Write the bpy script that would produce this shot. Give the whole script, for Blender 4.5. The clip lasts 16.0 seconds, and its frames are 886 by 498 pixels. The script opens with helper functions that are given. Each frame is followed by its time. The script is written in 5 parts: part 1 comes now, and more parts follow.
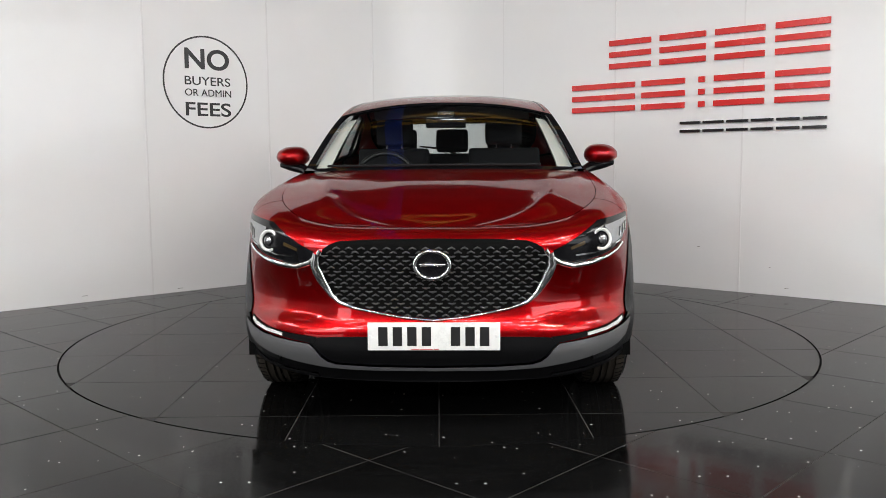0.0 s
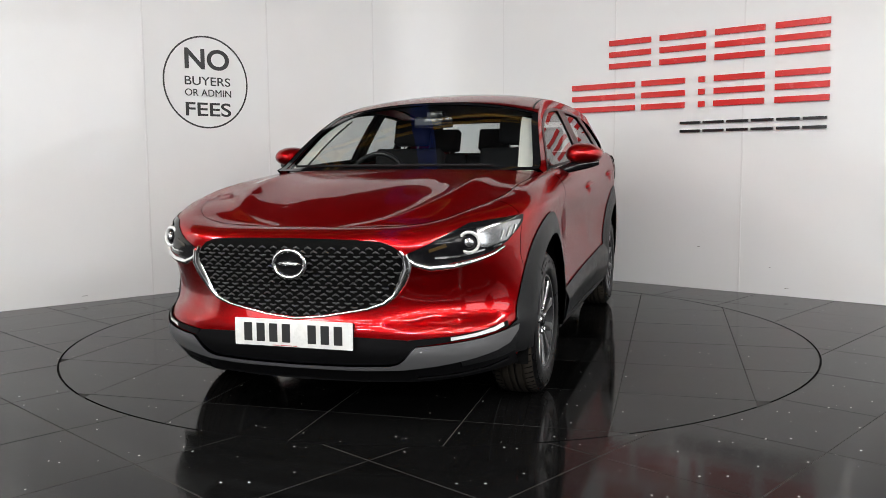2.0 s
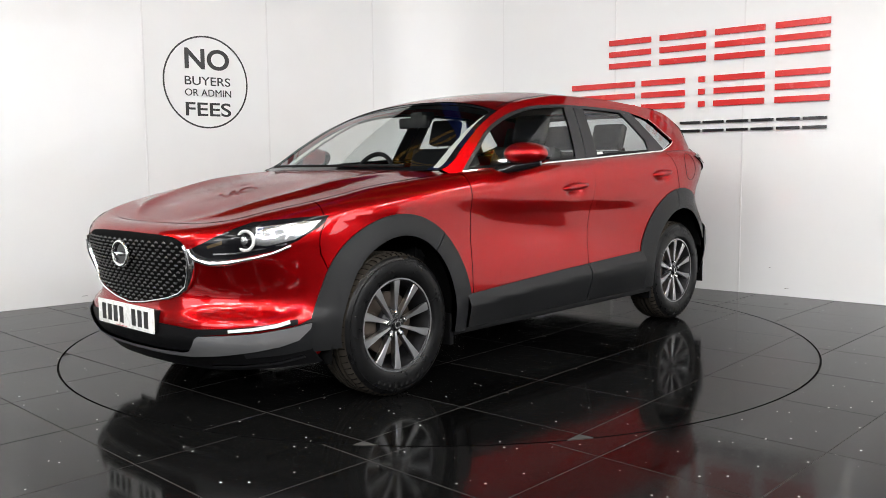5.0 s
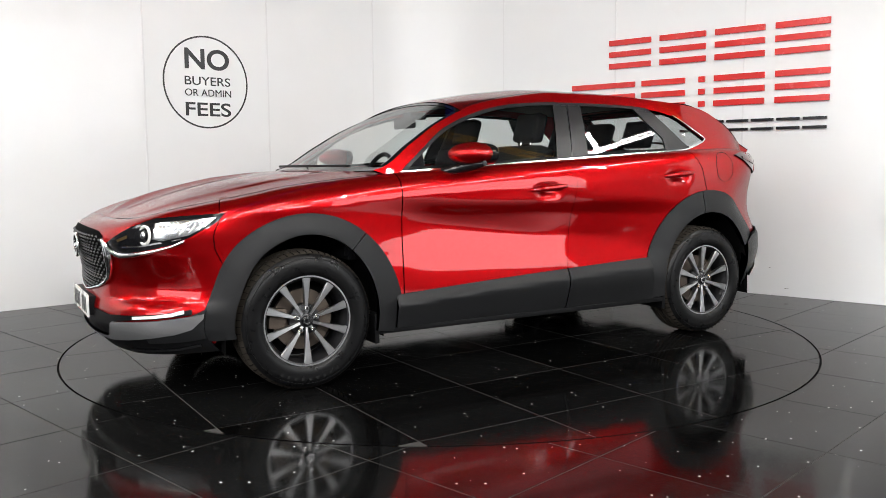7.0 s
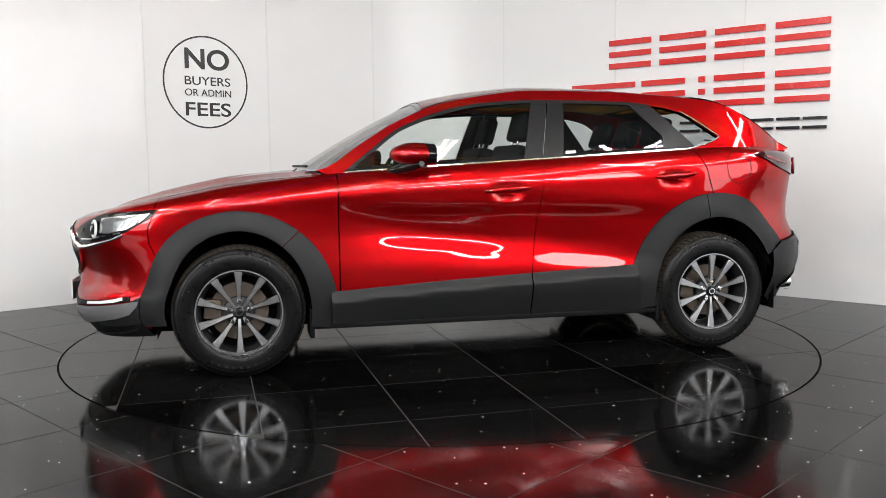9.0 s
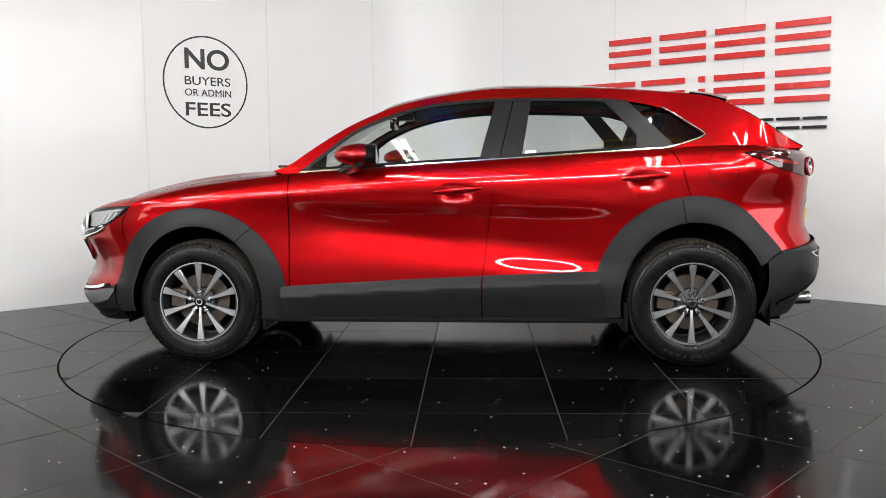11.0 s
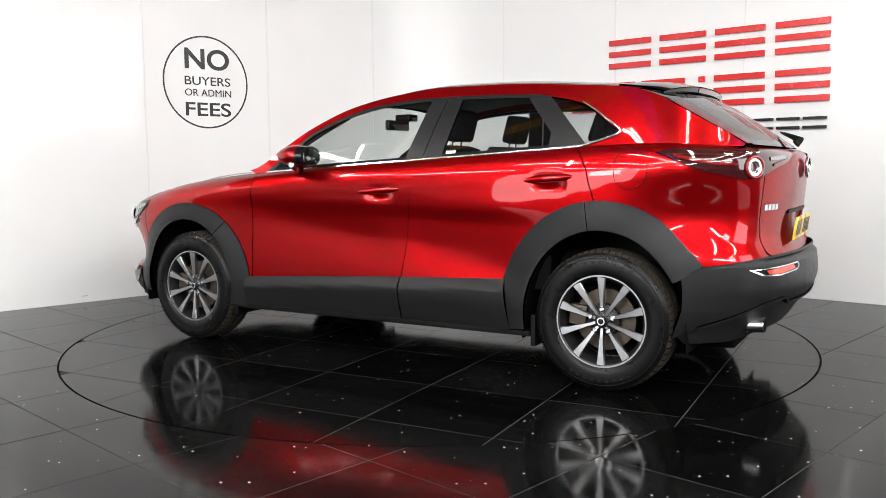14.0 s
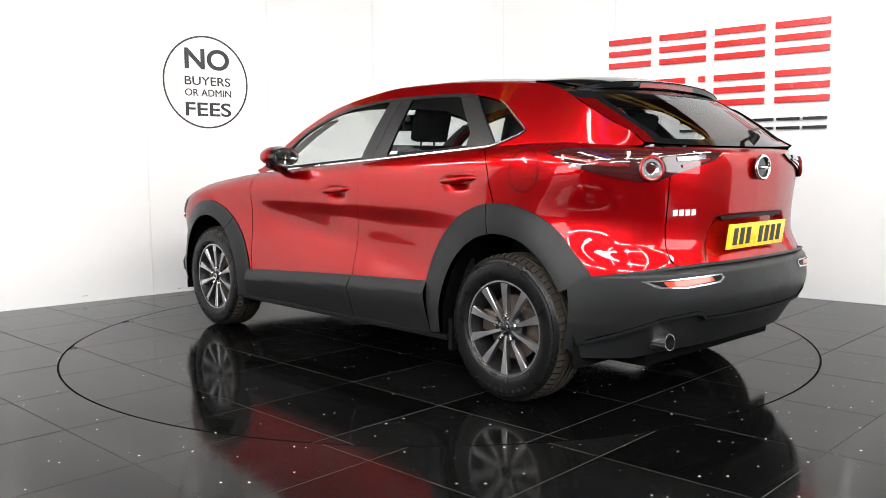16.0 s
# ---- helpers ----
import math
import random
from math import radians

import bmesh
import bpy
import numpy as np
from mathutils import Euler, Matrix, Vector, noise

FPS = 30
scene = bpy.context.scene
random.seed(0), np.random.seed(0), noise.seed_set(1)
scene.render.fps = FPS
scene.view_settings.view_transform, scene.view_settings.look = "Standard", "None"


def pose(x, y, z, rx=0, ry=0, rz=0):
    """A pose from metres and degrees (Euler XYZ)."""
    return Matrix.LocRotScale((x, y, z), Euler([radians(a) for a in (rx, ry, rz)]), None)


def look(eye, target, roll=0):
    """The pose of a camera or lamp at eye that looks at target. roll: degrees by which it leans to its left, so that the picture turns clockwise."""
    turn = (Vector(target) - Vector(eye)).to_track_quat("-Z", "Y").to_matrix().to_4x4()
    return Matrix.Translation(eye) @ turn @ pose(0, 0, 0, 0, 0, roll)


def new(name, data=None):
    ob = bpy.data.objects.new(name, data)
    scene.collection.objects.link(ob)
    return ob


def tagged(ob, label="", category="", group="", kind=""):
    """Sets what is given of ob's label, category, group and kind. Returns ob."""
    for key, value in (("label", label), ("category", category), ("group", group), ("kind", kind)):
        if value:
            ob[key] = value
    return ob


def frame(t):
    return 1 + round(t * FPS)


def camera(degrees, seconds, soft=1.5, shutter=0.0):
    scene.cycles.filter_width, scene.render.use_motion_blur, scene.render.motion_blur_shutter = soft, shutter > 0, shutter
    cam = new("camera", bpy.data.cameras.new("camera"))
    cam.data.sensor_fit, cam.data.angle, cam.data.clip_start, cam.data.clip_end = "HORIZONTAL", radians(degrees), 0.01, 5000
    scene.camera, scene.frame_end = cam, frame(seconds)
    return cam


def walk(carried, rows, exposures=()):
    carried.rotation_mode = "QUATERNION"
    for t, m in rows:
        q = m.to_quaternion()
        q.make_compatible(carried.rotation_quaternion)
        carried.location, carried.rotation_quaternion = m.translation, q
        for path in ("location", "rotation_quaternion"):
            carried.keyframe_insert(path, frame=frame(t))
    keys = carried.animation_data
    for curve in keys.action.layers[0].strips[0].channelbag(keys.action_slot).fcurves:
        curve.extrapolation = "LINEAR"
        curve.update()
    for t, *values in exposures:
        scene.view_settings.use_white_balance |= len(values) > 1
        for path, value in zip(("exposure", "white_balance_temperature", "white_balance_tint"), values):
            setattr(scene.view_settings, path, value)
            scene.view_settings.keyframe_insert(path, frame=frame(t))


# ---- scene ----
# ---------- camera (stands still on a tripod) ----------
cam = camera(55.15, 16.0, soft=0.7)
EYE, AIM = (0.0, -5.421, 1.074), (0.0227, -0.4456, 0.5809)
STAND = look(EYE, AIM, -0.464)
walk(cam, [(0.0, STAND), (16.0, STAND)],
     [(0.0, -0.28), (2.0, -0.26), (3.5, -0.02), (7.0, 0.04), (9.0, -0.04), (12.5, 0.0), (14.5, 0.26), (16.0, 0.44)])

# ---------- light ----------
world = bpy.data.worlds.new("showroom_air")
scene.world = world
world.use_nodes = True
world.node_tree.nodes["Background"].inputs[0].default_value = (0.8, 0.9, 1.0, 1)
world.node_tree.nodes["Background"].inputs[1].default_value = 0.02


def area_lamp(name, eye, target, sx, sy, watts, colour=(1.0, 0.985, 0.965)):
    data = bpy.data.lights.new(name, "AREA")
    data.shape, data.size, data.size_y, data.energy, data.color = "RECTANGLE", sx, sy, watts, colour
    ob = new(name, data)
    ob.matrix_basis = look(eye, target)
    return ob


# broad unseen fill added each side behind the camera, at head height, beside smaller lamps
area_lamp("hall_doorway_light", (-6.8, -7.8, 2.3), (0.9, 1.2, 1.2), 4.2, 3.4, 185, (0.95, 0.98, 1.0))
area_lamp("hall_lamp_light", (-4.9, -6.6, 2.7), (1.2, 1.0, 0.9), 1.0, 1.0, 58)
area_lamp("hall_doorway_light", (7.5, -5.0, 2.3), (-0.9, 0.6, 1.1), 3.2, 3.4, 150, (0.95, 0.98, 1.0))
area_lamp("hall_lamp_light", (4.9, -6.6, 2.7), (-1.2, 1.0, 0.9), 1.0, 1.0, 48)
# long rows of tubes high in the hall behind the camera
for gx, gy, gz, watts in ((-4.2, -9.4, 3.4, 100), (0.3, -9.5, 3.1, 165), (4.6, -9.4, 3.4, 115), (-1.6, -7.3, 4.2, 58), (2.2, -7.3, 4.2, 62)):
    area_lamp("hall_tube_light", (gx, gy, gz), (gx * 0.2, 0.6, 0.9), 2.8, 0.14, watts, (0.98, 0.99, 1.0))
# rows of ceiling battens; the ones over the display light it
BATTENS = [(x, y) for y in (-8.4, -6.2, -4.0) for x in (-6.4, -3.9, -1.3, 1.3, 3.9, 6.4)] + [(-5.6, -1.6), (5.6, -1.6), (-6.4, 0.6), (6.4, 0.6)]
for lx, ly in ((-3.9, -4.0), (3.9, -4.0), (-5.6, -1.6), (5.6, -1.6)):
    area_lamp("batten_light", (lx, ly, 4.5), (lx * 0.75, ly + 0.9, 0.0), 0.07, 1.7, 38)

# ---------- materials ----------


def material(name, base, rough=0.5, metal=0.0, coat=0.0, spec=0.5, emit=None, power=0.0):
    m = bpy.data.materials.new(name)
    m.use_nodes = True
    b = m.node_tree.nodes["Principled BSDF"]
    b.inputs["Base Color"].default_value = (*base, 1)
    b.inputs["Roughness"].default_value = rough
    b.inputs["Metallic"].default_value = metal
    b.inputs["Coat Weight"].default_value = coat
    b.inputs["Coat Roughness"].default_value = 0.02
    b.inputs["Specular IOR Level"].default_value = spec
    if emit:
        b.inputs["Emission Color"].default_value = (*emit, 1)
        b.inputs["Emission Strength"].default_value = power
    return m


def node(m, kind, **values):
    n = m.node_tree.nodes.new(kind)
    for key, value in values.items():
        n.inputs[key].default_value = value
    return n


def vary(m, scale=8.0, amount=0.15, rough_amount=0.1, bump=0.0, bump_scale=60.0, detail=6.0):
    """Uneven colour, gloss and fine relief in the thing's own space."""
    t, b = m.node_tree, m.node_tree.nodes["Principled BSDF"]
    co = node(m, "ShaderNodeTexCoord")
    n1 = node(m, "ShaderNodeTexNoise", Scale=scale, Detail=detail, Roughness=0.65)
    t.links.new(co.outputs["Object"], n1.inputs["Vector"])
    base = b.inputs["Base Color"].default_value[:]
    mix = t.nodes.new("ShaderNodeMix")
    mix.data_type = "RGBA"
    mix.inputs["A"].default_value = (*[v * (1 - amount) for v in base[:3]], 1)
    mix.inputs["B"].default_value = (*[min(1, v * (1 + amount)) for v in base[:3]], 1)
    t.links.new(n1.outputs["Fac"], mix.inputs["Factor"])
    t.links.new(mix.outputs["Result"], b.inputs["Base Color"])
    r = b.inputs["Roughness"].default_value
    mr = node(m, "ShaderNodeMapRange")
    mr.inputs["From Min"].default_value, mr.inputs["From Max"].default_value = 0.3, 0.7
    mr.inputs["To Min"].default_value, mr.inputs["To Max"].default_value = max(0.0, r - rough_amount), min(1.0, r + rough_amount)
    t.links.new(n1.outputs["Fac"], mr.inputs["Value"])
    t.links.new(mr.outputs["Result"], b.inputs["Roughness"])
    if bump:
        n2 = node(m, "ShaderNodeTexNoise", Scale=bump_scale, Detail=3.0)
        t.links.new(co.outputs["Object"], n2.inputs["Vector"])
        bp = node(m, "ShaderNodeBump", Strength=bump, Distance=0.002)
        t.links.new(n2.outputs["Fac"], bp.inputs["Height"])
        t.links.new(bp.outputs["Normal"], b.inputs["Normal"])
    return m


def granite():
    """Polished near-black granite with pale flecks, each tile a little different."""
    m = material("black_granite", (0.022, 0.022, 0.023), 0.1, spec=0.085)
    t, b = m.node_tree, m.node_tree.nodes["Principled BSDF"]
    co = node(m, "ShaderNodeTexCoord")
    info = node(m, "ShaderNodeObjectInfo")
    cloud = node(m, "ShaderNodeTexNoise", Scale=5.0, Detail=8.0, Roughness=0.7)
    geo = node(m, "ShaderNodeNewGeometry")
    t.links.new(geo.outputs["Position"], cloud.inputs["Vector"])
    vor = node(m, "ShaderNodeTexVoronoi", Scale=21.0)
    t.links.new(co.outputs["Object"], vor.inputs["Vector"])
    size = node(m, "ShaderNodeMath")
    size.operation = "MULTIPLY"
    pick = t.nodes.new("ShaderNodeSeparateColor")
    t.links.new(vor.outputs["Color"], pick.inputs["Color"])
    power = node(m, "ShaderNodeMath")
    power.operation = "POWER"
    t.links.new(pick.outputs["Red"], power.inputs[0])
    power.inputs[1].default_value = 3.0
    t.links.new(power.outputs[0], size.inputs[0])
    size.inputs[1].default_value = 0.105
    fleck = node(m, "ShaderNodeMath")
    fleck.operation = "LESS_THAN"
    t.links.new(vor.outputs["Distance"], fleck.inputs[0])
    t.links.new(size.outputs[0], fleck.inputs[1])
    ramp = node(m, "ShaderNodeMapRange")
    ramp.inputs["To Min"].default_value, ramp.inputs["To Max"].default_value = 0.0018, 0.0055
    t.links.new(info.outputs["Random"], ramp.inputs["Value"])
    tone = node(m, "ShaderNodeMath")
    tone.operation = "MULTIPLY"
    t.links.new(ramp.outputs["Result"], tone.inputs[0])
    lift = node(m, "ShaderNodeMapRange")
    lift.inputs["To Min"].default_value, lift.inputs["To Max"].default_value = 0.6, 1.4
    t.links.new(cloud.outputs["Fac"], lift.inputs["Value"])
    t.links.new(lift.outputs["Result"], tone.inputs[1])
    mix = t.nodes.new("ShaderNodeMix")
    mix.data_type = "RGBA"
    mix.inputs["B"].default_value = (0.75, 0.75, 0.72, 1)
    t.links.new(fleck.outputs[0], mix.inputs["Factor"])
    t.links.new(tone.outputs[0], mix.inputs["A"])
    t.links.new(mix.outputs["Result"], b.inputs["Base Color"])
    mr = node(m, "ShaderNodeMapRange")
    mr.inputs["From Min"].default_value, mr.inputs["From Max"].default_value = 0.3, 0.7
    mr.inputs["To Min"].default_value, mr.inputs["To Max"].default_value = 0.05, 0.14
    t.links.new(cloud.outputs["Fac"], mr.inputs["Value"])
    t.links.new(mr.outputs["Result"], b.inputs["Roughness"])
    return m


GRANITE = granite()
GROUT = vary(material("grey_grout", (0.045, 0.044, 0.043), 0.8, spec=0.1), 30, 0.3)
PIT = material("turntable_gap_rubber", (0.006, 0.006, 0.006), 0.8)
WHITE_PANEL = vary(material("gloss_white_panel", (0.78, 0.785, 0.785), 0.035, spec=0.25), 1.3, 0.03, 0.025, 0.30, 1.6)
WHITE_BENT = vary(material("satin_white_bent_panel", (0.78, 0.785, 0.785), 0.22, spec=0.25), 1.3, 0.03, 0.05)
SEAM_WHITE = material("white_joint_strip", (0.7, 0.7, 0.7), 0.4)
HATCH_WHITE = vary(material("white_hatch_paint", (0.66, 0.66, 0.65), 0.35), 9, 0.05)
SCUFF = material("dark_scuff", (0.12, 0.11, 0.10), 0.7)
SIGN_BLACK = material("black_vinyl", (0.012, 0.012, 0.013), 0.35)
SIGN_RED = vary(material("red_acrylic", (0.62, 0.022, 0.02), 0.22), 12, 0.06)
SIGN_DARK = material("black_acrylic", (0.012, 0.012, 0.014), 0.2)
HALL_GREY = vary(material("grey_cladding", (0.14, 0.142, 0.145), 0.7), 2, 0.15)
HALL_DARK = vary(material("dark_roof_sheet", (0.06, 0.06, 0.064), 0.8), 2, 0.2)
TRUSS_YELLOW = vary(material("yellow_painted_steel", (0.75, 0.40, 0.04), 0.45), 6, 0.2)
TRUSS_BLUE = vary(material("blue_painted_steel", (0.03, 0.09, 0.62), 0.45), 6, 0.2)
TUBE = material("lit_tube", (0.9, 0.9, 0.9), 0.4, emit=(1.0, 0.97, 0.92), power=36.0)
CASING = material("white_lamp_casing", (0.6, 0.6, 0.6), 0.4)

# ---------- mesh helpers ----------


def part(name, bm, mat, parent=None, label="", smooth=None):
    """Links a bmesh as one mesh object under parent. smooth: angle in degrees below which edges are shaded smooth."""
    if smooth is not None:
        bm.normal_update()
        for f in bm.faces:
            f.smooth = True
        for e in bm.edges:
            e.smooth = len(e.link_faces) == 2 and e.calc_face_angle(3.2) < radians(smooth)
    me = bpy.data.meshes.new(name)
    bm.to_mesh(me)
    bm.free()
    me.materials.append(mat)
    ob = new(name, me)
    ob.parent = parent
    if label:
        ob["label"] = label
    return ob


def add_box(bm, lo, hi, m=None):
    vs = [bm.verts.new((x, y, z)) for x in (lo[0], hi[0]) for y in (lo[1], hi[1]) for z in (lo[2], hi[2])]
    for q in ((0, 1, 3, 2), (4, 6, 7, 5), (0, 4, 5, 1), (2, 3, 7, 6), (0, 2, 6, 4), (1, 5, 7, 3)):
        bm.faces.new([vs[i] for i in q])
    if m is not None:
        bmesh.ops.transform(bm, matrix=m, verts=vs)
    return vs


def box(lo, hi, bevel=0.0, m=None, segments=2):
    bm = bmesh.new()
    add_box(bm, lo, hi)
    if bevel:
        bmesh.ops.bevel(bm, geom=bm.edges[:], offset=bevel, segments=segments, profile=0.7, affect="EDGES")
    if m is not None:
        bmesh.ops.transform(bm, matrix=m, verts=bm.verts[:])
    return bm


def prism(poly, z0, z1, bm=None, m=None):
    """A slab from a plane outline (counter-clockwise)."""
    bm = bm or bmesh.new()
    n = len(poly)
    a = [bm.verts.new((x, y, z0)) for x, y in poly]
    b = [bm.verts.new((x, y, z1)) for x, y in poly]
    bm.faces.new(b)
    bm.faces.new(a[::-1])
    for i in range(n):
        bm.faces.new((a[i], a[(i + 1) % n], b[(i + 1) % n], b[i]))
    if m is not None:
        bmesh.ops.transform(bm, matrix=m, verts=a + b)
    return bm


def ring(r0, r1, z0, z1, n=96):
    """A flat ring with a rectangular section, axis z."""
    bm = bmesh.new()
    rows = [[bm.verts.new((r * math.cos(2 * math.pi * i / n), r * math.sin(2 * math.pi * i / n), z)) for r, z in ((r0, z0), (r1, z0), (r1, z1), (r0, z1))] for i in range(n)]
    for i in range(n):
        p, q = rows[i], rows[(i + 1) % n]
        for k in range(4):
            bm.faces.new((p[k], p[(k + 1) % 4], q[(k + 1) % 4], q[k]))
    bmesh.ops.recalc_face_normals(bm, faces=bm.faces[:])
    return bm


def lathe(profile, n=48, m=None):
    """Turns (radius, height) points about z."""
    bm = bmesh.new()
    rows = []
    for r, z in profile:
        if r < 1e-6:
            rows.append([bm.verts.new((0, 0, z))])
        else:
            rows.append([bm.verts.new((r * math.cos(2 * math.pi * i / n), r * math.sin(2 * math.pi * i / n), z)) for i in range(n)])
    for a, b in zip(rows, rows[1:]):
        for i in range(n):
            j = (i + 1) % n
            q = [a[i % len(a)], a[j % len(a)], b[j % len(b)], b[i % len(b)]]
            q = list(dict.fromkeys(q))
            if len(q) > 2:
                bm.faces.new(q)
    bmesh.ops.recalc_face_normals(bm, faces=bm.faces[:])
    if m is not None:
        bmesh.ops.transform(bm, matrix=m, verts=bm.verts[:])
    return bm


def tube(points, r, sides=8, bm=None, closed=False):
    """A round bar along points; r may be one radius or one for each point."""
    bm = bm or bmesh.new()
    pts = [Vector(p) for p in points]
    rs = r if isinstance(r, (list, tuple)) else [r] * len(pts)
    rows = []
    n = len(pts)
    side = None
    for i, p in enumerate(pts):
        if closed:
            d = (pts[(i + 1) % n] - pts[i - 1]).normalized()
        else:
            d = (pts[min(i + 1, n - 1)] - pts[max(i - 1, 0)]).normalized()
        if side is None:
            up = Vector((0, 0, 1)) if abs(d.z) < 0.9 else Vector((1, 0, 0))
            side = d.cross(up).normalized()
        side = (side - d * side.dot(d)).normalized()
        up = side.cross(d)
        rows.append([bm.verts.new(p + rs[i] * (side * math.cos(2 * math.pi * k / sides) + up * math.sin(2 * math.pi * k / sides))) for k in range(sides)])
    for i in range(n if closed else n - 1):
        a, b = rows[i], rows[(i + 1) % n]
        for k in range(sides):
            bm.faces.new((a[k], a[(k + 1) % sides], b[(k + 1) % sides], b[k]))
    if not closed:
        bm.faces.new(rows[0][::-1])
        bm.faces.new(rows[-1])
    bmesh.ops.recalc_face_normals(bm, faces=bm.faces[:])
    return bm


def lettering(text, size, mat, name, parent, m, width=None, bold=0.0):
    """Built-in font as a flat mesh, centred on m and scaled to the width."""
    cu = bpy.data.curves.new(name, "FONT")
    cu.body, cu.size, cu.align_x, cu.extrude, cu.offset = text, size, "CENTER", 0.0015, bold
    ob = bpy.data.objects.new(name, cu)
    me = bpy.data.meshes.new_from_object(ob)
    bpy.data.objects.remove(ob)
    xs = [v.co.x for v in me.vertices]
    ys = [v.co.y for v in me.vertices]
    sx = (width / (max(xs) - min(xs))) if width else 1.0
    sy = size / (max(ys) - min(ys))
    cx, cy = (max(xs) + min(xs)) / 2, (max(ys) + min(ys)) / 2
    for v in me.vertices:
        v.co = m @ Vector(((v.co.x - cx) * sx, (v.co.y - cy) * sy, v.co.z))
    me.materials.append(mat)
    out = new(name, me)
    out.parent = parent
    return out


def empty(name, m=None):
    ob = new(name)
    ob.empty_display_size = 0.2
    if m is not None:
        ob.matrix_basis = m
    return ob


# ---------- the display corner: two panelled walls ----------
CORNER = Vector((-0.083, 3.77))
DIR_L = Vector((-0.7482, -0.6634))
DIR_R = Vector((0.7599, -0.6500))
ORG_L, ORG_R = Vector((-1.81, 2.24)), Vector((1.75, 2.2))
WALL_H = 3.3


def wall_frame(origin, direction, flip):
    """Local x runs to the viewer's right along the wall, y up, z out of it."""
    d = direction * (-1 if flip else 1)
    x = Vector((d.x, d.y, 0))
    z = x.cross(Vector((0, 0, 1))).normalized()
    m = Matrix((x, Vector((0, 0, 1)), z)).transposed().to_4x4()
    m.translation = (origin.x, origin.y, 0)
    return m


FRAME_L = wall_frame(ORG_L, DIR_L, True)
FRAME_R = wall_frame(ORG_R, DIR_R, False)
# along each wall, in its local x: where the panel joints run
JOINTS_L = [-5.6, -4.4, -3.2, -2.03, -0.818, 0.343, 1.55, 2.307]
JOINTS_R = [-2.413, -1.44, -0.2, 0.972, 2.19, 3.4, 4.6, 5.8]


def panel_wall(name, m, joints):
    body = part(name, box((joints[0], -0.02, -0.14), (joints[-1], WALL_H, -0.02), 0, m), SEAM_WHITE)
    tagged(body, "white display wall of tall gloss panels behind the turntable", "wall", kind="structure")
    for a, b in zip(joints, joints[1:]):
        part("panel", box((a + 0.002, 0.0, -0.018), (b - 0.002, WALL_H, 0.0), 0.0025, m, 2), WHITE_PANEL, body)
    for a in joints[1:-1]:
        part("joint_strip", box((a - 0.007, 0.0, -0.001), (a + 0.007, WALL_H, 0.003), 0.001, m, 1), SEAM_WHITE, body)
    return body


west = panel_wall("wall_west", FRAME_L, JOINTS_L)
panel_wall("wall_east", FRAME_R, JOINTS_R)


def curved_corner():
    """One panel bent round the corner, tangent to both walls."""
    a = CORNER + DIR_L * 0.75
    b = CORNER + DIR_R * 0.95
    n = 24
    pts = []
    for i in range(n + 1):
        t = i / n
        pts.append(a * (1 - t) ** 2 + CORNER * 2 * t * (1 - t) + b * t * t)
    bm = bmesh.new()
    rows = [[bm.verts.new((p.x, p.y - d, z)) for d, z in ((0.004, 0), (0.004, WALL_H), (-0.02, WALL_H), (-0.02, 0))] for p in pts]
    for p, q in zip(rows, rows[1:]):
        for k in range(4):
            bm.faces.new((p[k], p[(k + 1) % 4], q[(k + 1) % 4], q[k]))
    bm.faces.new(rows[0])
    bm.faces.new(rows[-1][::-1])
    bmesh.ops.recalc_face_normals(bm, faces=bm.faces[:])
    return bm


part("panel", curved_corner(), WHITE_BENT, west, smooth=30)

hatch = empty("access_hatch", FRAME_R)
tagged(hatch, "small white access hatch low on the panelled wall", "hatch")
part("door", box((-0.80, 0.155, 0.003), (-0.207, 0.757, 0.02), 0.004), HATCH_WHITE, hatch)
part("frame", box((-0.82, 0.145, 0.0005), (-0.197, 0.767, 0.008), 0.002), SEAM_WHITE, hatch)

# round notice on the left wall
notice = empty("wall_notice", FRAME_L @ pose(-0.265, 1.803, 0.0015))
tagged(notice, "round black and white vinyl notice on the white wall", "sign")
part("ring_border", ring(0.382, 0.396, 0.0, 0.002), SIGN_BLACK, notice)
lettering("NO", 0.178, SIGN_BLACK, "top_line", notice, pose(0.012, 0.197, 0.001), 0.415, 0.004)
lettering("BUYERS", 0.074, SIGN_BLACK, "second_line", notice, pose(0.012, 0.010, 0.001), 0.425, 0.0004)
lettering("OR ADMIN", 0.060, SIGN_BLACK, "third_line", notice, pose(0.014, -0.090, 0.001), 0.432)
lettering("FEES", 0.118, SIGN_BLACK, "bottom_line", notice, pose(0.012, -0.232, 0.001), 0.425, 0.0015)

# scuffs along the foot of the panels
for wall_m, spots in ((FRAME_R, ((-0.63, 0.020, 0.05), (-0.45, 0.018, 0.03), (-0.33, 0.03, 0.06), (1.35, 0.06, 0.03), (0.61, 0.36, 0.02), (1.22, 0.22, 0.015))), (FRAME_L, ((-1.4, 0.05, 0.04), (-0.6, 0.03, 0.05)))):
    for px, pz, pw in spots:
        mark = part("scuff_mark", box((px, pz, 0.0006), (px + pw, pz + 0.004, 0.0012), 0, wall_m), SCUFF)
        tagged(mark, "short dark scuff on the white wall panel", "scuff", "wall scuffs")

# raised company sign, its letters as plain bars
sign = empty("company_sign", FRAME_R)
tagged(sign, "raised red and black company sign on the white wall", "sign")


def sign_bars(x0, x1, z0, z1, count, mat, name, thick):
    for k in range(count):
        zc = z0 + thick / 2 + (z1 - z0 - thick) * k / max(1, count - 1)
        part(name, box((x0, zc - thick / 2, 0.004), (x1, zc + thick / 2, 0.026), 0.002), mat, sign)


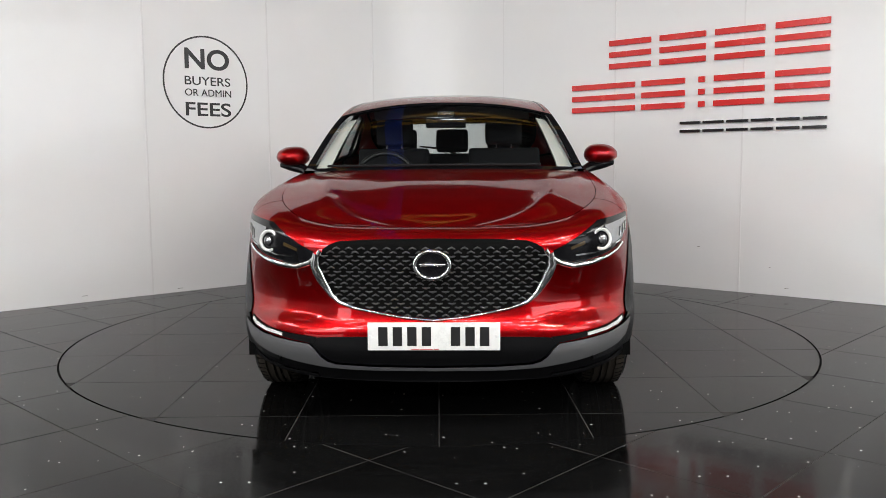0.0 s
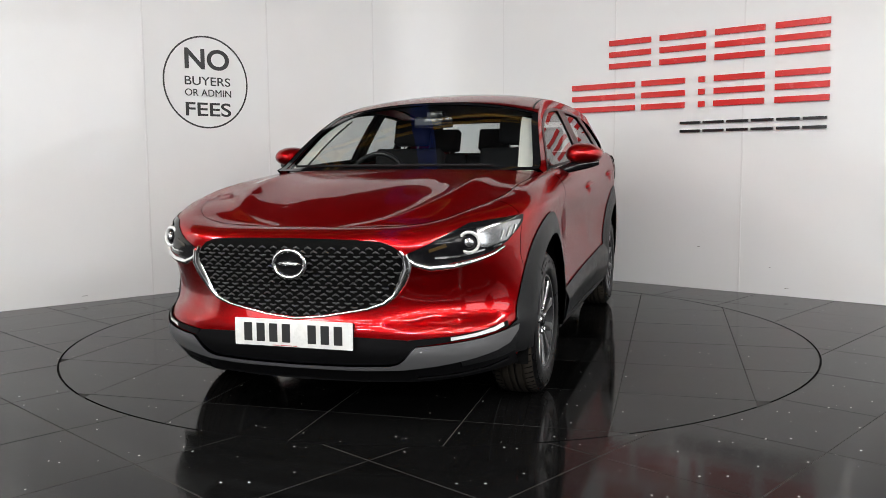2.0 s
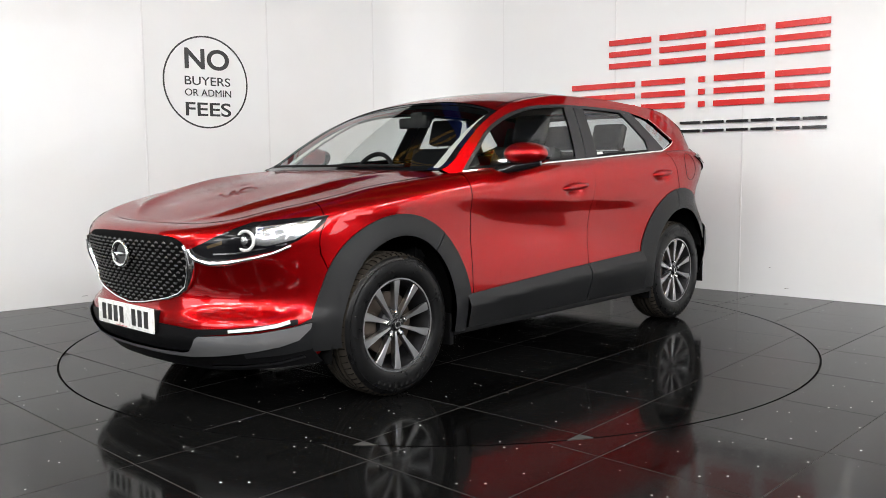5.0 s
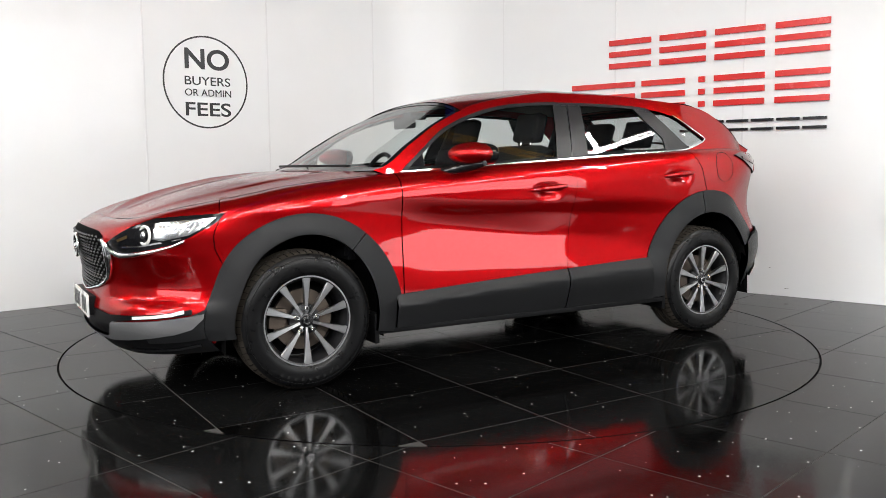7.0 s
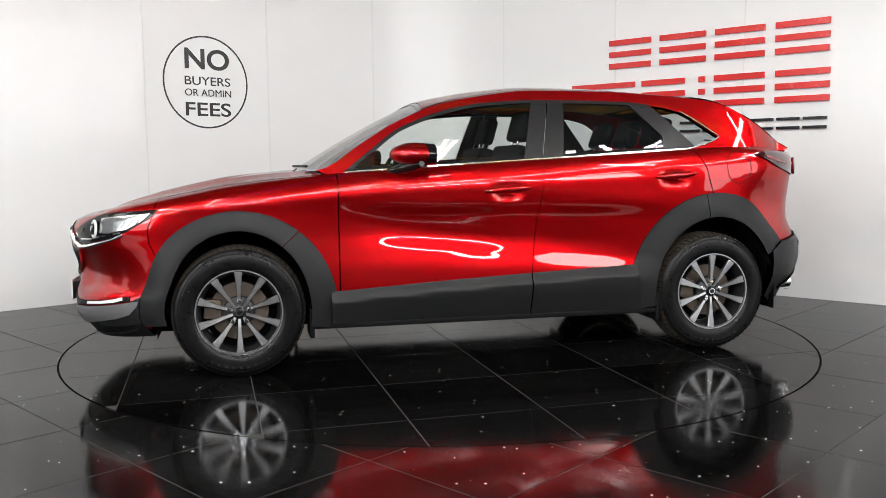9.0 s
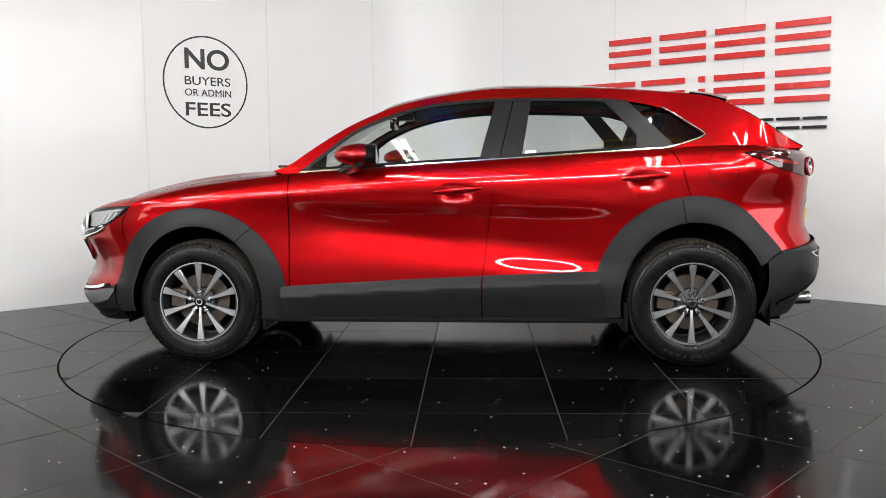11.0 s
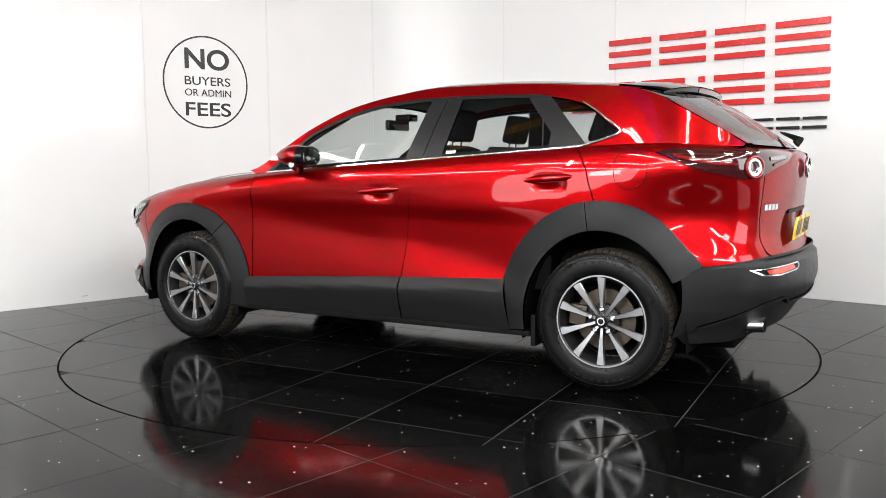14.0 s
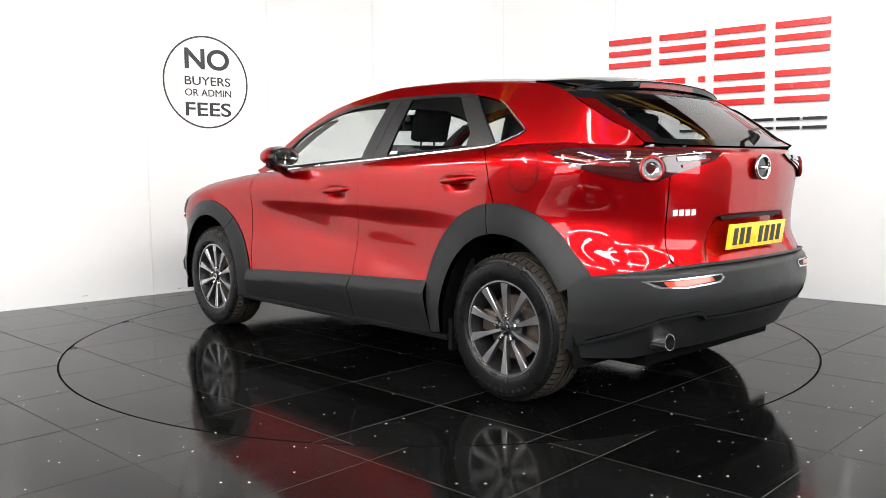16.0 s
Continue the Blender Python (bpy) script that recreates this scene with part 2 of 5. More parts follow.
for x0, x1 in ((-0.25, 0.153), (0.238, 0.65), (0.731, 1.14), (1.224, 1.634)):
    sign_bars(x0, x1, 1.918, 2.17, 3, SIGN_RED, "red_bar", 0.048)
for x0, x1 in ((-0.633, 0.005), (0.073, 0.473), (0.596, 0.65), (0.73, 1.146), (1.231, 1.643)):
    sign_bars(x0, x1, 1.542, 1.795, 3, SIGN_RED, "red_bar", 0.048)
for k in range(6):
    x0 = 0.438 + k * 0.203
    sign_bars(x0, x0 + 0.178, 1.333, 1.425, 2, SIGN_DARK, "black_bar", 0.022)

# ---------- the hall that closes the place behind the camera ----------
hall = part("wall_hall", box((-9.2, -10.2, -0.1), (9.2, -10.0, 6.0)), HALL_GREY)
tagged(hall, "grey clad hall wall facing the display corner", "wall", kind="structure")
for sx in (-1, 1):
    w = part("wall_hall", box((sx * 9.0 - 0.1, -10.0, -0.1), (sx * 9.0 + 0.1, 8.0, 6.0)), HALL_GREY)
    tagged(w, "grey clad hall wall beside the display corner", "wall", kind="structure")
w = part("wall_hall", box((-9.2, 7.9, -0.1), (9.2, 8.1, 6.0)), HALL_GREY)
tagged(w, "grey clad hall wall behind the display corner", "wall", kind="structure")
roof = part("ceiling", box((-9.2, -10.2, 6.0), (9.2, 8.1, 6.15)), HALL_DARK)
tagged(roof, "dark sheet-metal hall roof", "ceiling", kind="structure")


def roof_truss(y, mat, bow):
    t = empty("roof_truss", pose(0, y, 0))
    tagged(t, "bowed painted steel roof truss under the hall roof", "truss", "roof trusses")
    n = 16
    low = [(-9 + 18 * i / n, 0, 4.75 + bow * (1 - ((i - n / 2) / (n / 2)) ** 2)) for i in range(n + 1)]
    up = [(p[0], 0, p[2] + 0.45) for p in low]
    part("lower_chord", tube(low, 0.06, 6), mat, t)
    part("upper_chord", tube(up, 0.06, 6), mat, t)
    for i in range(n):
        a, b = (low[i], up[i + 1]) if i % 2 else (up[i], low[i + 1])
        part("brace", tube([a, b], 0.035, 5), mat, t)
    return t


for ty in (-7.5, -4.9, -2.3, 0.3, 2.9):
    roof_truss(ty, TRUSS_YELLOW, 0.5)
beam = part("roof_beam", box((-0.9, -10, 5.0), (-0.65, 7.9, 5.3), 0.01), TRUSS_BLUE)
tagged(beam, "blue painted steel beam under the hall roof", "beam")


def batten(x, y):
    b = empty("batten_lamp", pose(x, y, 4.56))
    tagged(b, "long white twin-tube batten lamp hung from the roof", "lamp", "batten lamps")
    part("casing", box((-0.045, -0.95, 0), (0.045, 0.95, 0.08), 0.01), CASING, b)
    for sx in (-0.07, 0.07):
        part("tube", tube([(sx, -0.9, -0.02), (sx, 0.9, -0.02)], 0.034, 8), TUBE, b)
    for sy in (-0.7, 0.7):
        part("hanger", tube([(0, sy, 0.08), (0, sy, 1.45)], 0.008, 5), CASING, b)


for lx, ly in BATTENS:
    batten(lx, ly)
from mathutils.geometry import delaunay_2d_cdt

# ---------- car materials ----------


def car_paint():
    """Deep red candy coat: bright when it faces the light, dark red at a slant, under a clear lacquer."""
    m = material("deep_red_metallic_paint", (0.40, 0.0020, 0.0040), 0.30, 0.85, 0.78, spec=0.05)
    t, b = m.node_tree, m.node_tree.nodes["Principled BSDF"]
    b.inputs["Specular Tint"].default_value = (0.25, 0.004, 0.008, 1)
    b.inputs["Coat Roughness"].default_value = 0.008
    b.inputs["Coat IOR"].default_value = 1.53
    co = node(m, "ShaderNodeTexCoord")
    fl = node(m, "ShaderNodeTexVoronoi", Scale=900.0)
    t.links.new(co.outputs["Object"], fl.inputs["Vector"])
    mr = node(m, "ShaderNodeMapRange")
    mr.inputs["To Min"].default_value, mr.inputs["To Max"].default_value = 0.24, 0.36
    t.links.new(fl.outputs["Color"], mr.inputs["Value"])
    t.links.new(mr.outputs["Result"], b.inputs["Roughness"])
    peel = node(m, "ShaderNodeTexNoise", Scale=55.0, Detail=2.0)
    t.links.new(co.outputs["Object"], peel.inputs["Vector"])
    bp = node(m, "ShaderNodeBump", Strength=0.02, Distance=0.002)
    t.links.new(peel.outputs["Fac"], bp.inputs["Height"])
    t.links.new(bp.outputs["Normal"], b.inputs["Coat Normal"])
    return m


def glass_mat(name, tint, clear):
    """Thin pane: a clear tinted sheet with a mirror-like skin that grows at grazing angles."""
    m = bpy.data.materials.new(name)
    m.use_nodes = True
    t = m.node_tree
    t.nodes.clear()
    out = t.nodes.new("ShaderNodeOutputMaterial")
    mix = t.nodes.new("ShaderNodeMixShader")
    tr = t.nodes.new("ShaderNodeBsdfTransparent")
    gl = t.nodes.new("ShaderNodeBsdfGlossy")
    lw = t.nodes.new("ShaderNodeLayerWeight")
    lw.inputs["Blend"].default_value = 0.5
    pw = t.nodes.new("ShaderNodeMath")
    pw.operation = "POWER"
    pw.inputs[1].default_value = 4.5
    fr = t.nodes.new("ShaderNodeMath")
    fr.operation = "MULTIPLY_ADD"
    fr.inputs[1].default_value, fr.inputs[2].default_value = 0.9, clear
    t.links.new(lw.outputs["Facing"], pw.inputs[0])
    t.links.new(pw.outputs[0], fr.inputs[0])
    tr.inputs["Color"].default_value = (*tint, 1)
    gl.inputs["Roughness"].default_value = 0.0
    t.links.new(fr.outputs[0], mix.inputs[0])
    t.links.new(tr.outputs[0], mix.inputs[1])
    t.links.new(gl.outputs[0], mix.inputs[2])
    t.links.new(mix.outputs[0], out.inputs["Surface"])
    return m


PAINT = car_paint()
CLAD = vary(material("grey_textured_plastic", (0.0115, 0.0118, 0.0125), 0.36, spec=0.2), 25, 0.12, 0.06, 0.25, 700.0)
BLACK_PLASTIC = vary(material("black_plastic", (0.005, 0.005, 0.0055), 0.42, spec=0.1), 30, 0.15, 0.05)
GLOSS_BLACK = material("gloss_black_trim", (0.006, 0.006, 0.007), 0.06, spec=0.4)
LAMP_CAVITY = material("dark_lamp_cavity", (0.006, 0.006, 0.007), 0.12, spec=0.18)
SATIN_PILLAR = material("satin_black_pillar", (0.012, 0.012, 0.013), 0.30, spec=0.3)
SILVER_PAINT = material("silver_bumper_paint", (0.17, 0.17, 0.175), 0.33, 0.45)
CHROME = material("chrome", (0.90, 0.90, 0.91), 0.16, 1.0)
ALLOY = material("machined_alloy", (0.46, 0.46, 0.47), 0.33, 1.0)
BADGE_SILVER = material("bright_silver_badge", (0.72, 0.72, 0.73), 0.35, 0.3)
ALLOY_DARK = material("dark_alloy", (0.022, 0.022, 0.024), 0.4, 0.5)
TYRE = vary(material("tyre_rubber", (0.004, 0.004, 0.0043), 0.32, spec=0.2), 18, 0.25, 0.1, 0.2, 200.0)
TYRE_MARK = material("worn_tyre_marking", (0.016, 0.016, 0.016), 0.6, spec=0.1)
TREAD_RUBBER = vary(material("dusty_tread_rubber", (0.04, 0.034, 0.028), 0.8, spec=0.05), 20, 0.35)
DISC_STEEL = vary(material("brake_steel", (0.10, 0.08, 0.065), 0.5, 0.8), 30, 0.3)
LAMP_CLEAR = material("lamp_reflector", (0.42, 0.43, 0.44), 0.18, 0.9)
LAMP_RED = material("red_lamp_lens", (0.17, 0.004, 0.005), 0.08, coat=1.0)
LAMP_DARK = material("smoked_red_lens", (0.035, 0.004, 0.005), 0.05, coat=1.0)
LED = material("white_light_guide", (0.72, 0.72, 0.70), 0.3, emit=(1, 0.98, 0.92), power=0.05)
AMBER_RED = material("red_reflector", (0.75, 0.05, 0.02), 0.2, coat=1.0)
PLATE_WHITE = vary(material("white_plate", (0.74, 0.74, 0.72), 0.3), 9, 0.03)
PLATE_YELLOW = vary(material("yellow_plate", (0.80, 0.52, 0.03), 0.3), 9, 0.03)
PLATE_BLACK = material("plate_black", (0.01, 0.01, 0.01), 0.4)
SEAT = vary(material("black_seat_cloth", (0.012, 0.012, 0.0135), 0.85, spec=0.1), 40, 0.3, 0.05, 0.3, 300.0)
PALE_TRIM = vary(material("pale_grey_pillar_trim", (0.62, 0.61, 0.58), 0.8), 20, 0.05)
HEADLINER = material("pale_headlining", (0.30, 0.30, 0.29), 0.9)
UNDER = material("underbody_black", (0.004, 0.004, 0.004), 0.8, spec=0.03)
GLASS = glass_mat("clear_window_glass", (0.87, 0.90, 0.885), 0.07)
GLASS_REAR = glass_mat("tinted_window_glass", (0.74, 0.77, 0.77), 0.07)

# ---------- car surfaces: x forward from the rear axle, y to the car's left, z up ----------
AXLE, WHEEL_R, HUB_Y = 2.655, 0.337, 0.845
CAR_SHIFT = Vector((-1.406, 0.058, 0))

car = empty("car")
tagged(car, "deep metallic red crossover with dark grey cladding on a turntable", "car")

# plan outline at mid height, from the nose to the tail, one half
PLAN = [(3.552, 0.0), (3.540, 0.25), (3.493, 0.47), (3.406, 0.64), (3.28, 0.757), (3.10, 0.842), (2.90, 0.878), (2.655, 0.890), (2.20, 0.876), (1.60, 0.872),
        (1.00, 0.876), (0.50, 0.884), (0.0, 0.893), (-0.30, 0.872), (-0.50, 0.805), (-0.65, 0.685), (-0.738, 0.49), (-0.788, 0.24), (-0.80, 0.0)]
# where the side begins to roll over, where it ends, and how far it has then gone inwards
SHOULDER = [0.745, 0.745, 0.75, 0.765, 0.79, 0.825, 0.86, 0.875, 0.91, 0.94, 0.955, 0.97, 0.99, 1.03, 1.06, 1.08, 1.09, 1.09, 1.09]
TOP = [0.825, 0.826, 0.832, 0.853, 0.885, 0.918, 0.948, 0.985, 1.030, 1.068, 1.102, 1.132, 1.160, 1.165, 1.155, 1.145, 1.14, 1.14, 1.14]
INSET = [0.13, 0.13, 0.13, 0.13, 0.135, 0.14, 0.145, 0.145, 0.11, 0.085, 0.082, 0.082, 0.085, 0.085, 0.08, 0.07, 0.06, 0.06, 0.06]


def spline(values, f):
    """Smooth curve through evenly numbered values."""
    n = len(values) - 1
    f = max(0.0, min(n, f))
    i = min(n - 1, int(f))
    t = f - i
    p = [np.asarray(values[max(0, min(n, i + k))], float) for k in (-1, 0, 1, 2)]
    return 0.5 * ((2 * p[1]) + (p[2] - p[0]) * t + (2 * p[0] - 5 * p[1] + 4 * p[2] - p[3]) * t * t + (3 * p[1] - p[0] - 3 * p[2] + p[3]) * t ** 3)


def curve_of(points):
    """A smooth function through (x, value) points."""
    pts = sorted(points)
    xs, ys = [p[0] for p in pts], [p[1] for p in pts]
    d = [(ys[i + 1] - ys[i]) / (xs[i + 1] - xs[i]) for i in range(len(xs) - 1)]
    m = [d[0]] + [0 if d[i - 1] * d[i] <= 0 else 2 * d[i - 1] * d[i] / (d[i - 1] + d[i]) for i in range(1, len(d))] + [d[-1]]

    def f(x):
        x = max(xs[0], min(xs[-1], x))
        i = min(len(d) - 1, max(0, int(np.searchsorted(xs, x)) - 1))
        h = xs[i + 1] - xs[i]
        t = (x - xs[i]) / h
        return (2 * t ** 3 - 3 * t * t + 1) * ys[i] + (t ** 3 - 2 * t * t + t) * h * m[i] + (3 * t * t - 2 * t ** 3) * ys[i + 1] + (t ** 3 - t * t) * h * m[i + 1]
    return f


# length along the outline, so that panels can be laid out on it
FINE = 360
_PL = np.array([spline(PLAN, (len(PLAN) - 1) * i / FINE) for i in range(FINE + 1)])
_PL[:, 1] = np.maximum(_PL[:, 1], 0)
_LEN = np.concatenate([[0], np.cumsum(np.hypot(*np.diff(_PL, axis=0).T))])
_ST = np.linspace(0, len(PLAN) - 1, FINE + 1)
U_END = float(_LEN[-1])
MID = int(FINE * 7 / 18)


def ux(x):
    """Length along the outline at which it passes x, on the flank."""
    return float(np.interp(-x, -_PL[:, 0], _LEN))


def uf(y):
    """The same for a y on the front."""
    return float(np.interp(y, _PL[:MID, 1], _LEN[:MID]))


def ub(y):
    """The same for a y on the back."""
    k = int(FINE * 12 / 18)
    return float(np.interp(-y, -_PL[k:, 1], _LEN[k:]))


RAKE_F = curve_of([(0.20, -0.11), (0.28, -0.045), (0.35, -0.014), (0.42, -0.016), (0.47, -0.034), (0.54, -0.040), (0.62, -0.030), (0.70, -0.014), (0.755, -0.006), (0.78, -0.012), (0.90, -0.15), (1.2, -0.4)])
# the hollow beside the grille, under the headlamp: it draws in downwards and ends on a ledge that looks up
HOLLOW = curve_of([(0.20, 0.0), (0.405, 0.0), (0.435, 0.012), (0.475, 0.046), (0.51, 0.052), (0.56, 0.042), (0.64, 0.014), (0.69, 0.0), (1.2, 0.0)])
RAKE_B = curve_of([(0.20, 0.16), (0.30, 0.10), (0.42, 0.03), (0.52, 0.0), (0.62, 0.01), (0.75, 0.055), (0.90, 0.045), (1.05, 0.04), (1.14, 0.06), (1.3, 0.1)])
TUCK = curve_of([(0.20, 0.050), (0.30, 0.022), (0.42, 0.0), (0.50, 0.004), (0.60, 0.017), (0.70, 0.027), (0.79, 0.024), (0.88, 0.006), (0.95, 0.0), (1.2, 0.0)])


def flank(u, w):
    """Body side, nose and tail. w is the height up to the shoulder and runs on over its round."""
    x, y = np.interp(u, _LEN, _PL[:, 0]), np.interp(u, _LEN, _PL[:, 1])
    k = np.interp(u, _LEN, _ST)
    zs, zt, ins = float(spline(SHOULDER, k)), float(spline(TOP, k)), float(spline(INSET, k))
    a = 0.0
    if w > zs:
        a = min(1.0, (w - zs) / (zt - zs))
        z = zs + (zt - zs) * math.sin(a * math.pi / 2)
        go = ins * (1 - math.cos(a * math.pi / 2))
    else:
        z, go = w, 0.0
    e = 0.004
    tx = np.interp(u + e, _LEN, _PL[:, 0]) - np.interp(u - e, _LEN, _PL[:, 0])
    ty = np.interp(u + e, _LEN, _PL[:, 1]) - np.interp(u - e, _LEN, _PL[:, 1])
    ln = math.hypot(tx, ty) or 1.0
    nx, ny = (ty / ln), (-tx / ln)
    f = min(1.0, max(0.0, (x - 2.75) / 0.6))
    b = min(1.0, max(0.0, (-0.15 - x) / 0.5))
    f, b = f * f * (3 - 2 * f), b * b * (3 - 2 * b)
    side = max(0.0, 1 - f - b)
    zc = min(z, zs)
    in_y = min(1.0, max(0.0, (y - 0.34) / 0.22))
    go += float(HOLLOW(zc)) * f * in_y * in_y * (3 - 2 * in_y) * min(1.0, max(0.0, (0.86 - y) / 0.12))
    door = math.exp(-((x - 1.62) / 0.42) ** 4) + 0.75 * math.exp(-((x - 0.70) / 0.36) ** 4)
    go += side * 0.012 * door * math.exp(-((zc - 0.66 - 0.15 * (x - 1.2)) / 0.085) ** 2) - side * 0.006 * door * math.exp(-((zc - 0.86) / 0.05) ** 2)
    for hx, hz in ((1.235, 0.936), (0.26, 1.000)):
        go += side * 0.024 * math.exp(-((x - hx) / 0.072) ** 4 - ((z - hz + 0.012) / 0.030) ** 2)
    go += 0.040 * math.exp(-((x + 0.44) / 0.22) ** 2) * math.exp(-((zc - 0.85) / 0.12) ** 2)
    x2 = x + f * float(RAKE_F(zc)) + b * float(RAKE_B(zc)) - nx * go
    arch = math.exp(-((x - AXLE) / 0.55) ** 4) + math.exp(-((x - 0.0) / 0.55) ** 4)
    y2 = y - ny * go - (side * (1 - 0.75 * min(1, arch)) + 0.5 * f) * float(TUCK(zc - 0.035 * max(-1.0, min(1.0, x - 1.2)) * side * min(1.0, max(0.0, (zc - 0.42) / 0.15)))) * min(1.0, y / 0.4)
    return Vector((x2, max(0.0, y2) if y > 1e-6 else 0.0, z))


def top_edge(u):
    k = np.interp(u, _LEN, _ST)
    return flank(u, float(spline(TOP, k)))


_EX = np.array([tuple(top_edge(ux(x))) for x in np.linspace(2.7, -0.62, 60)])


def belt(x):
    """y and z of the waist line."""
    return float(np.interp(-x, -_EX[:, 0], _EX[:, 1])), float(np.interp(-x, -_EX[:, 0], _EX[:, 2]))


def cabin(x, z):
    """Windows and pillars lean inwards above the waist."""
    yb, zb = belt(x)
    h = z - zb
    lean = 0.40 + 0.10 * max(0.0, min(1.0, (0.2 - x) / 0.8))
    return Vector((x, yb - lean * h - 0.30 * h * abs(h), z))


ROOF_SIDE = curve_of([(2.30, 1.040), (2.20, 1.062), (2.02, 1.178), (1.81, 1.304), (1.56, 1.405), (1.30, 1.458), (1.0, 1.490), (0.6, 1.486), (0.2, 1.460), (-0.05, 1.436),
                      (-0.16, 1.41), (-0.28, 1.35), (-0.45, 1.25), (-0.62, 1.146)])
ROOF_MID = curve_of([(1.75, 1.40), (1.62, 1.445), (1.47, 1.482), (1.22, 1.520), (0.96, 1.542), (0.64, 1.538), (0.28, 1.512), (-0.03, 1.484), (-0.30, 1.448)])
HOOD_MID = curve_of([(3.40, 0.81), (3.33, 0.834), (3.20, 0.880), (3.03, 0.932), (2.73, 1.0), (2.41, 1.045), (2.10, 1.062)])


def roof_edge(x):
    return cabin(x, float(ROOF_SIDE(x)))


U_HOOD = ux(2.16)


def hood(s, r):
    """s from the nose (0) to the windscreen (1), r from the edge (0) to the middle (1)."""
    e = top_edge(s * U_HOOD)
    x0 = top_edge(0.0).x
    xm = x0 + (2.29 - x0) * abs(s) ** 1.15
    x = e.x + (xm - e.x) * r
    q = abs(1 - r)
    z = float(HOOD_MID(x)) - (float(HOOD_MID(e.x)) - e.z) * q ** 3.4
    grow = min(1.0, max(0.0, (s - 0.12) / 0.25)) * min(1.0, max(0.0, (1 - s) / 0.3))
    z += grow * 0.017 * math.exp(-(abs(r - 0.27) / 0.075) ** 1.6) - grow * 0.006 * math.exp(-((r - 0.52) / 0.16) ** 2)
    return Vector((x, e.y * (1 - r), z))


def screen(a, r):
    """Windscreen: a from the base (0) to the roof (1), r from the side (0) to the middle (1)."""
    xs = 2.235 + (1.66 - 2.235) * a
    e = roof_edge(xs)
    xm = 2.325 + (1.60 - 2.325) * a
    zm = 1.046 + (float(ROOF_MID(1.60)) - 1.046) * a + 0.016 * 4 * a * (1 - a)
    q = 1 - abs(1 - r) ** 2.3
    return Vector((e.x + (xm - e.x) * q, e.y * (1 - r), e.z + (zm - e.z) * q))


def roof_top(a, r):
    xs = 1.66 + (-0.10 - 1.66) * a
    e = roof_edge(xs)
    xm = 1.60 + (-0.22 - 1.60) * a
    q = 1 - abs(1 - r) ** 2.4
    return Vector((e.x + (xm - e.x) * (1 - (1 - r) ** 2), e.y * (1 - r), e.z + (float(ROOF_MID(xm)) - e.z) * q))


def back_glass(a, r):
    """Rear window: a from the roof (0) to the tail (1)."""
    xs = -0.10 + (-0.60 + 0.10) * a
    e = roof_edge(xs)
    xm = -0.22 + (-0.70 + 0.22) * a
    zm = float(ROOF_MID(-0.22)) + (1.147 - float(ROOF_MID(-0.22))) * a + 0.02 * 4 * a * (1 - a)
    q = 1 - abs(1 - r) ** 2.2
    return Vector((e.x + (xm - e.x) * q, e.y * (1 - r), e.z + (zm - e.z) * q))


def tessellate(poly, step):
    """Triangles that fill an outline, with inner points at the given steps."""
    n = len(poly)
    ring_pts = []
    for a, b in zip(poly, poly[1:] + poly[:1]):
        k = max(1, int(max(abs(b[0] - a[0]) / step[0], abs(b[1] - a[1]) / step[1])))
        ring_pts += [(a[0] + (b[0] - a[0]) * i / k, a[1] + (b[1] - a[1]) * i / k) for i in range(k)]
    clean = [p for i, p in enumerate(ring_pts) if math.dist(p, ring_pts[i - 1]) > 1e-6]
    n = len(clean)
    px, py = np.array([p[0] for p in clean]), np.array([p[1] for p in clean])
    qx, qy = np.roll(px, -1), np.roll(py, -1)
    inner = []
    nu, nw = int((px.max() - px.min()) / step[0]), int((py.max() - py.min()) / step[1])
    for i in range(1, nu + 1):
        for j in range(1, nw + 1):
            x, y = px.min() + (px.max() - px.min()) * i / (nu + 1), py.min() + (py.max() - py.min()) * j / (nw + 1)
            cross = (py > y) != (qy > y)
            xs = np.where(cross, px + (y - py) * (qx - px) / np.where(qy == py, 1e-9, qy - py), -1e9)
            if np.count_nonzero(cross & (xs > x)) % 2 == 0:
                continue
            ax, ay = (x - px) / step[0], (y - py) / step[1]
            if np.min(ax * ax + ay * ay) > 0.16:
                inner.append((x, y))
    pts = [Vector((p[0] / step[0], p[1] / step[1])) for p in clean + inner]
    vs, es, fs, _, _, _ = delaunay_2d_cdt(pts, [], [list(range(n))], 1, 1e-6)
    count = {}
    for f in fs:
        for a, b in zip(f, f[1:] + f[:1]):
            key = (min(a, b), max(a, b))
            count[key] = count.get(key, 0) + 1
    return [(v.x * step[0], v.y * step[1]) for v in vs], [list(f) for f in fs], [list(k) for k, c in count.items() if c == 1]


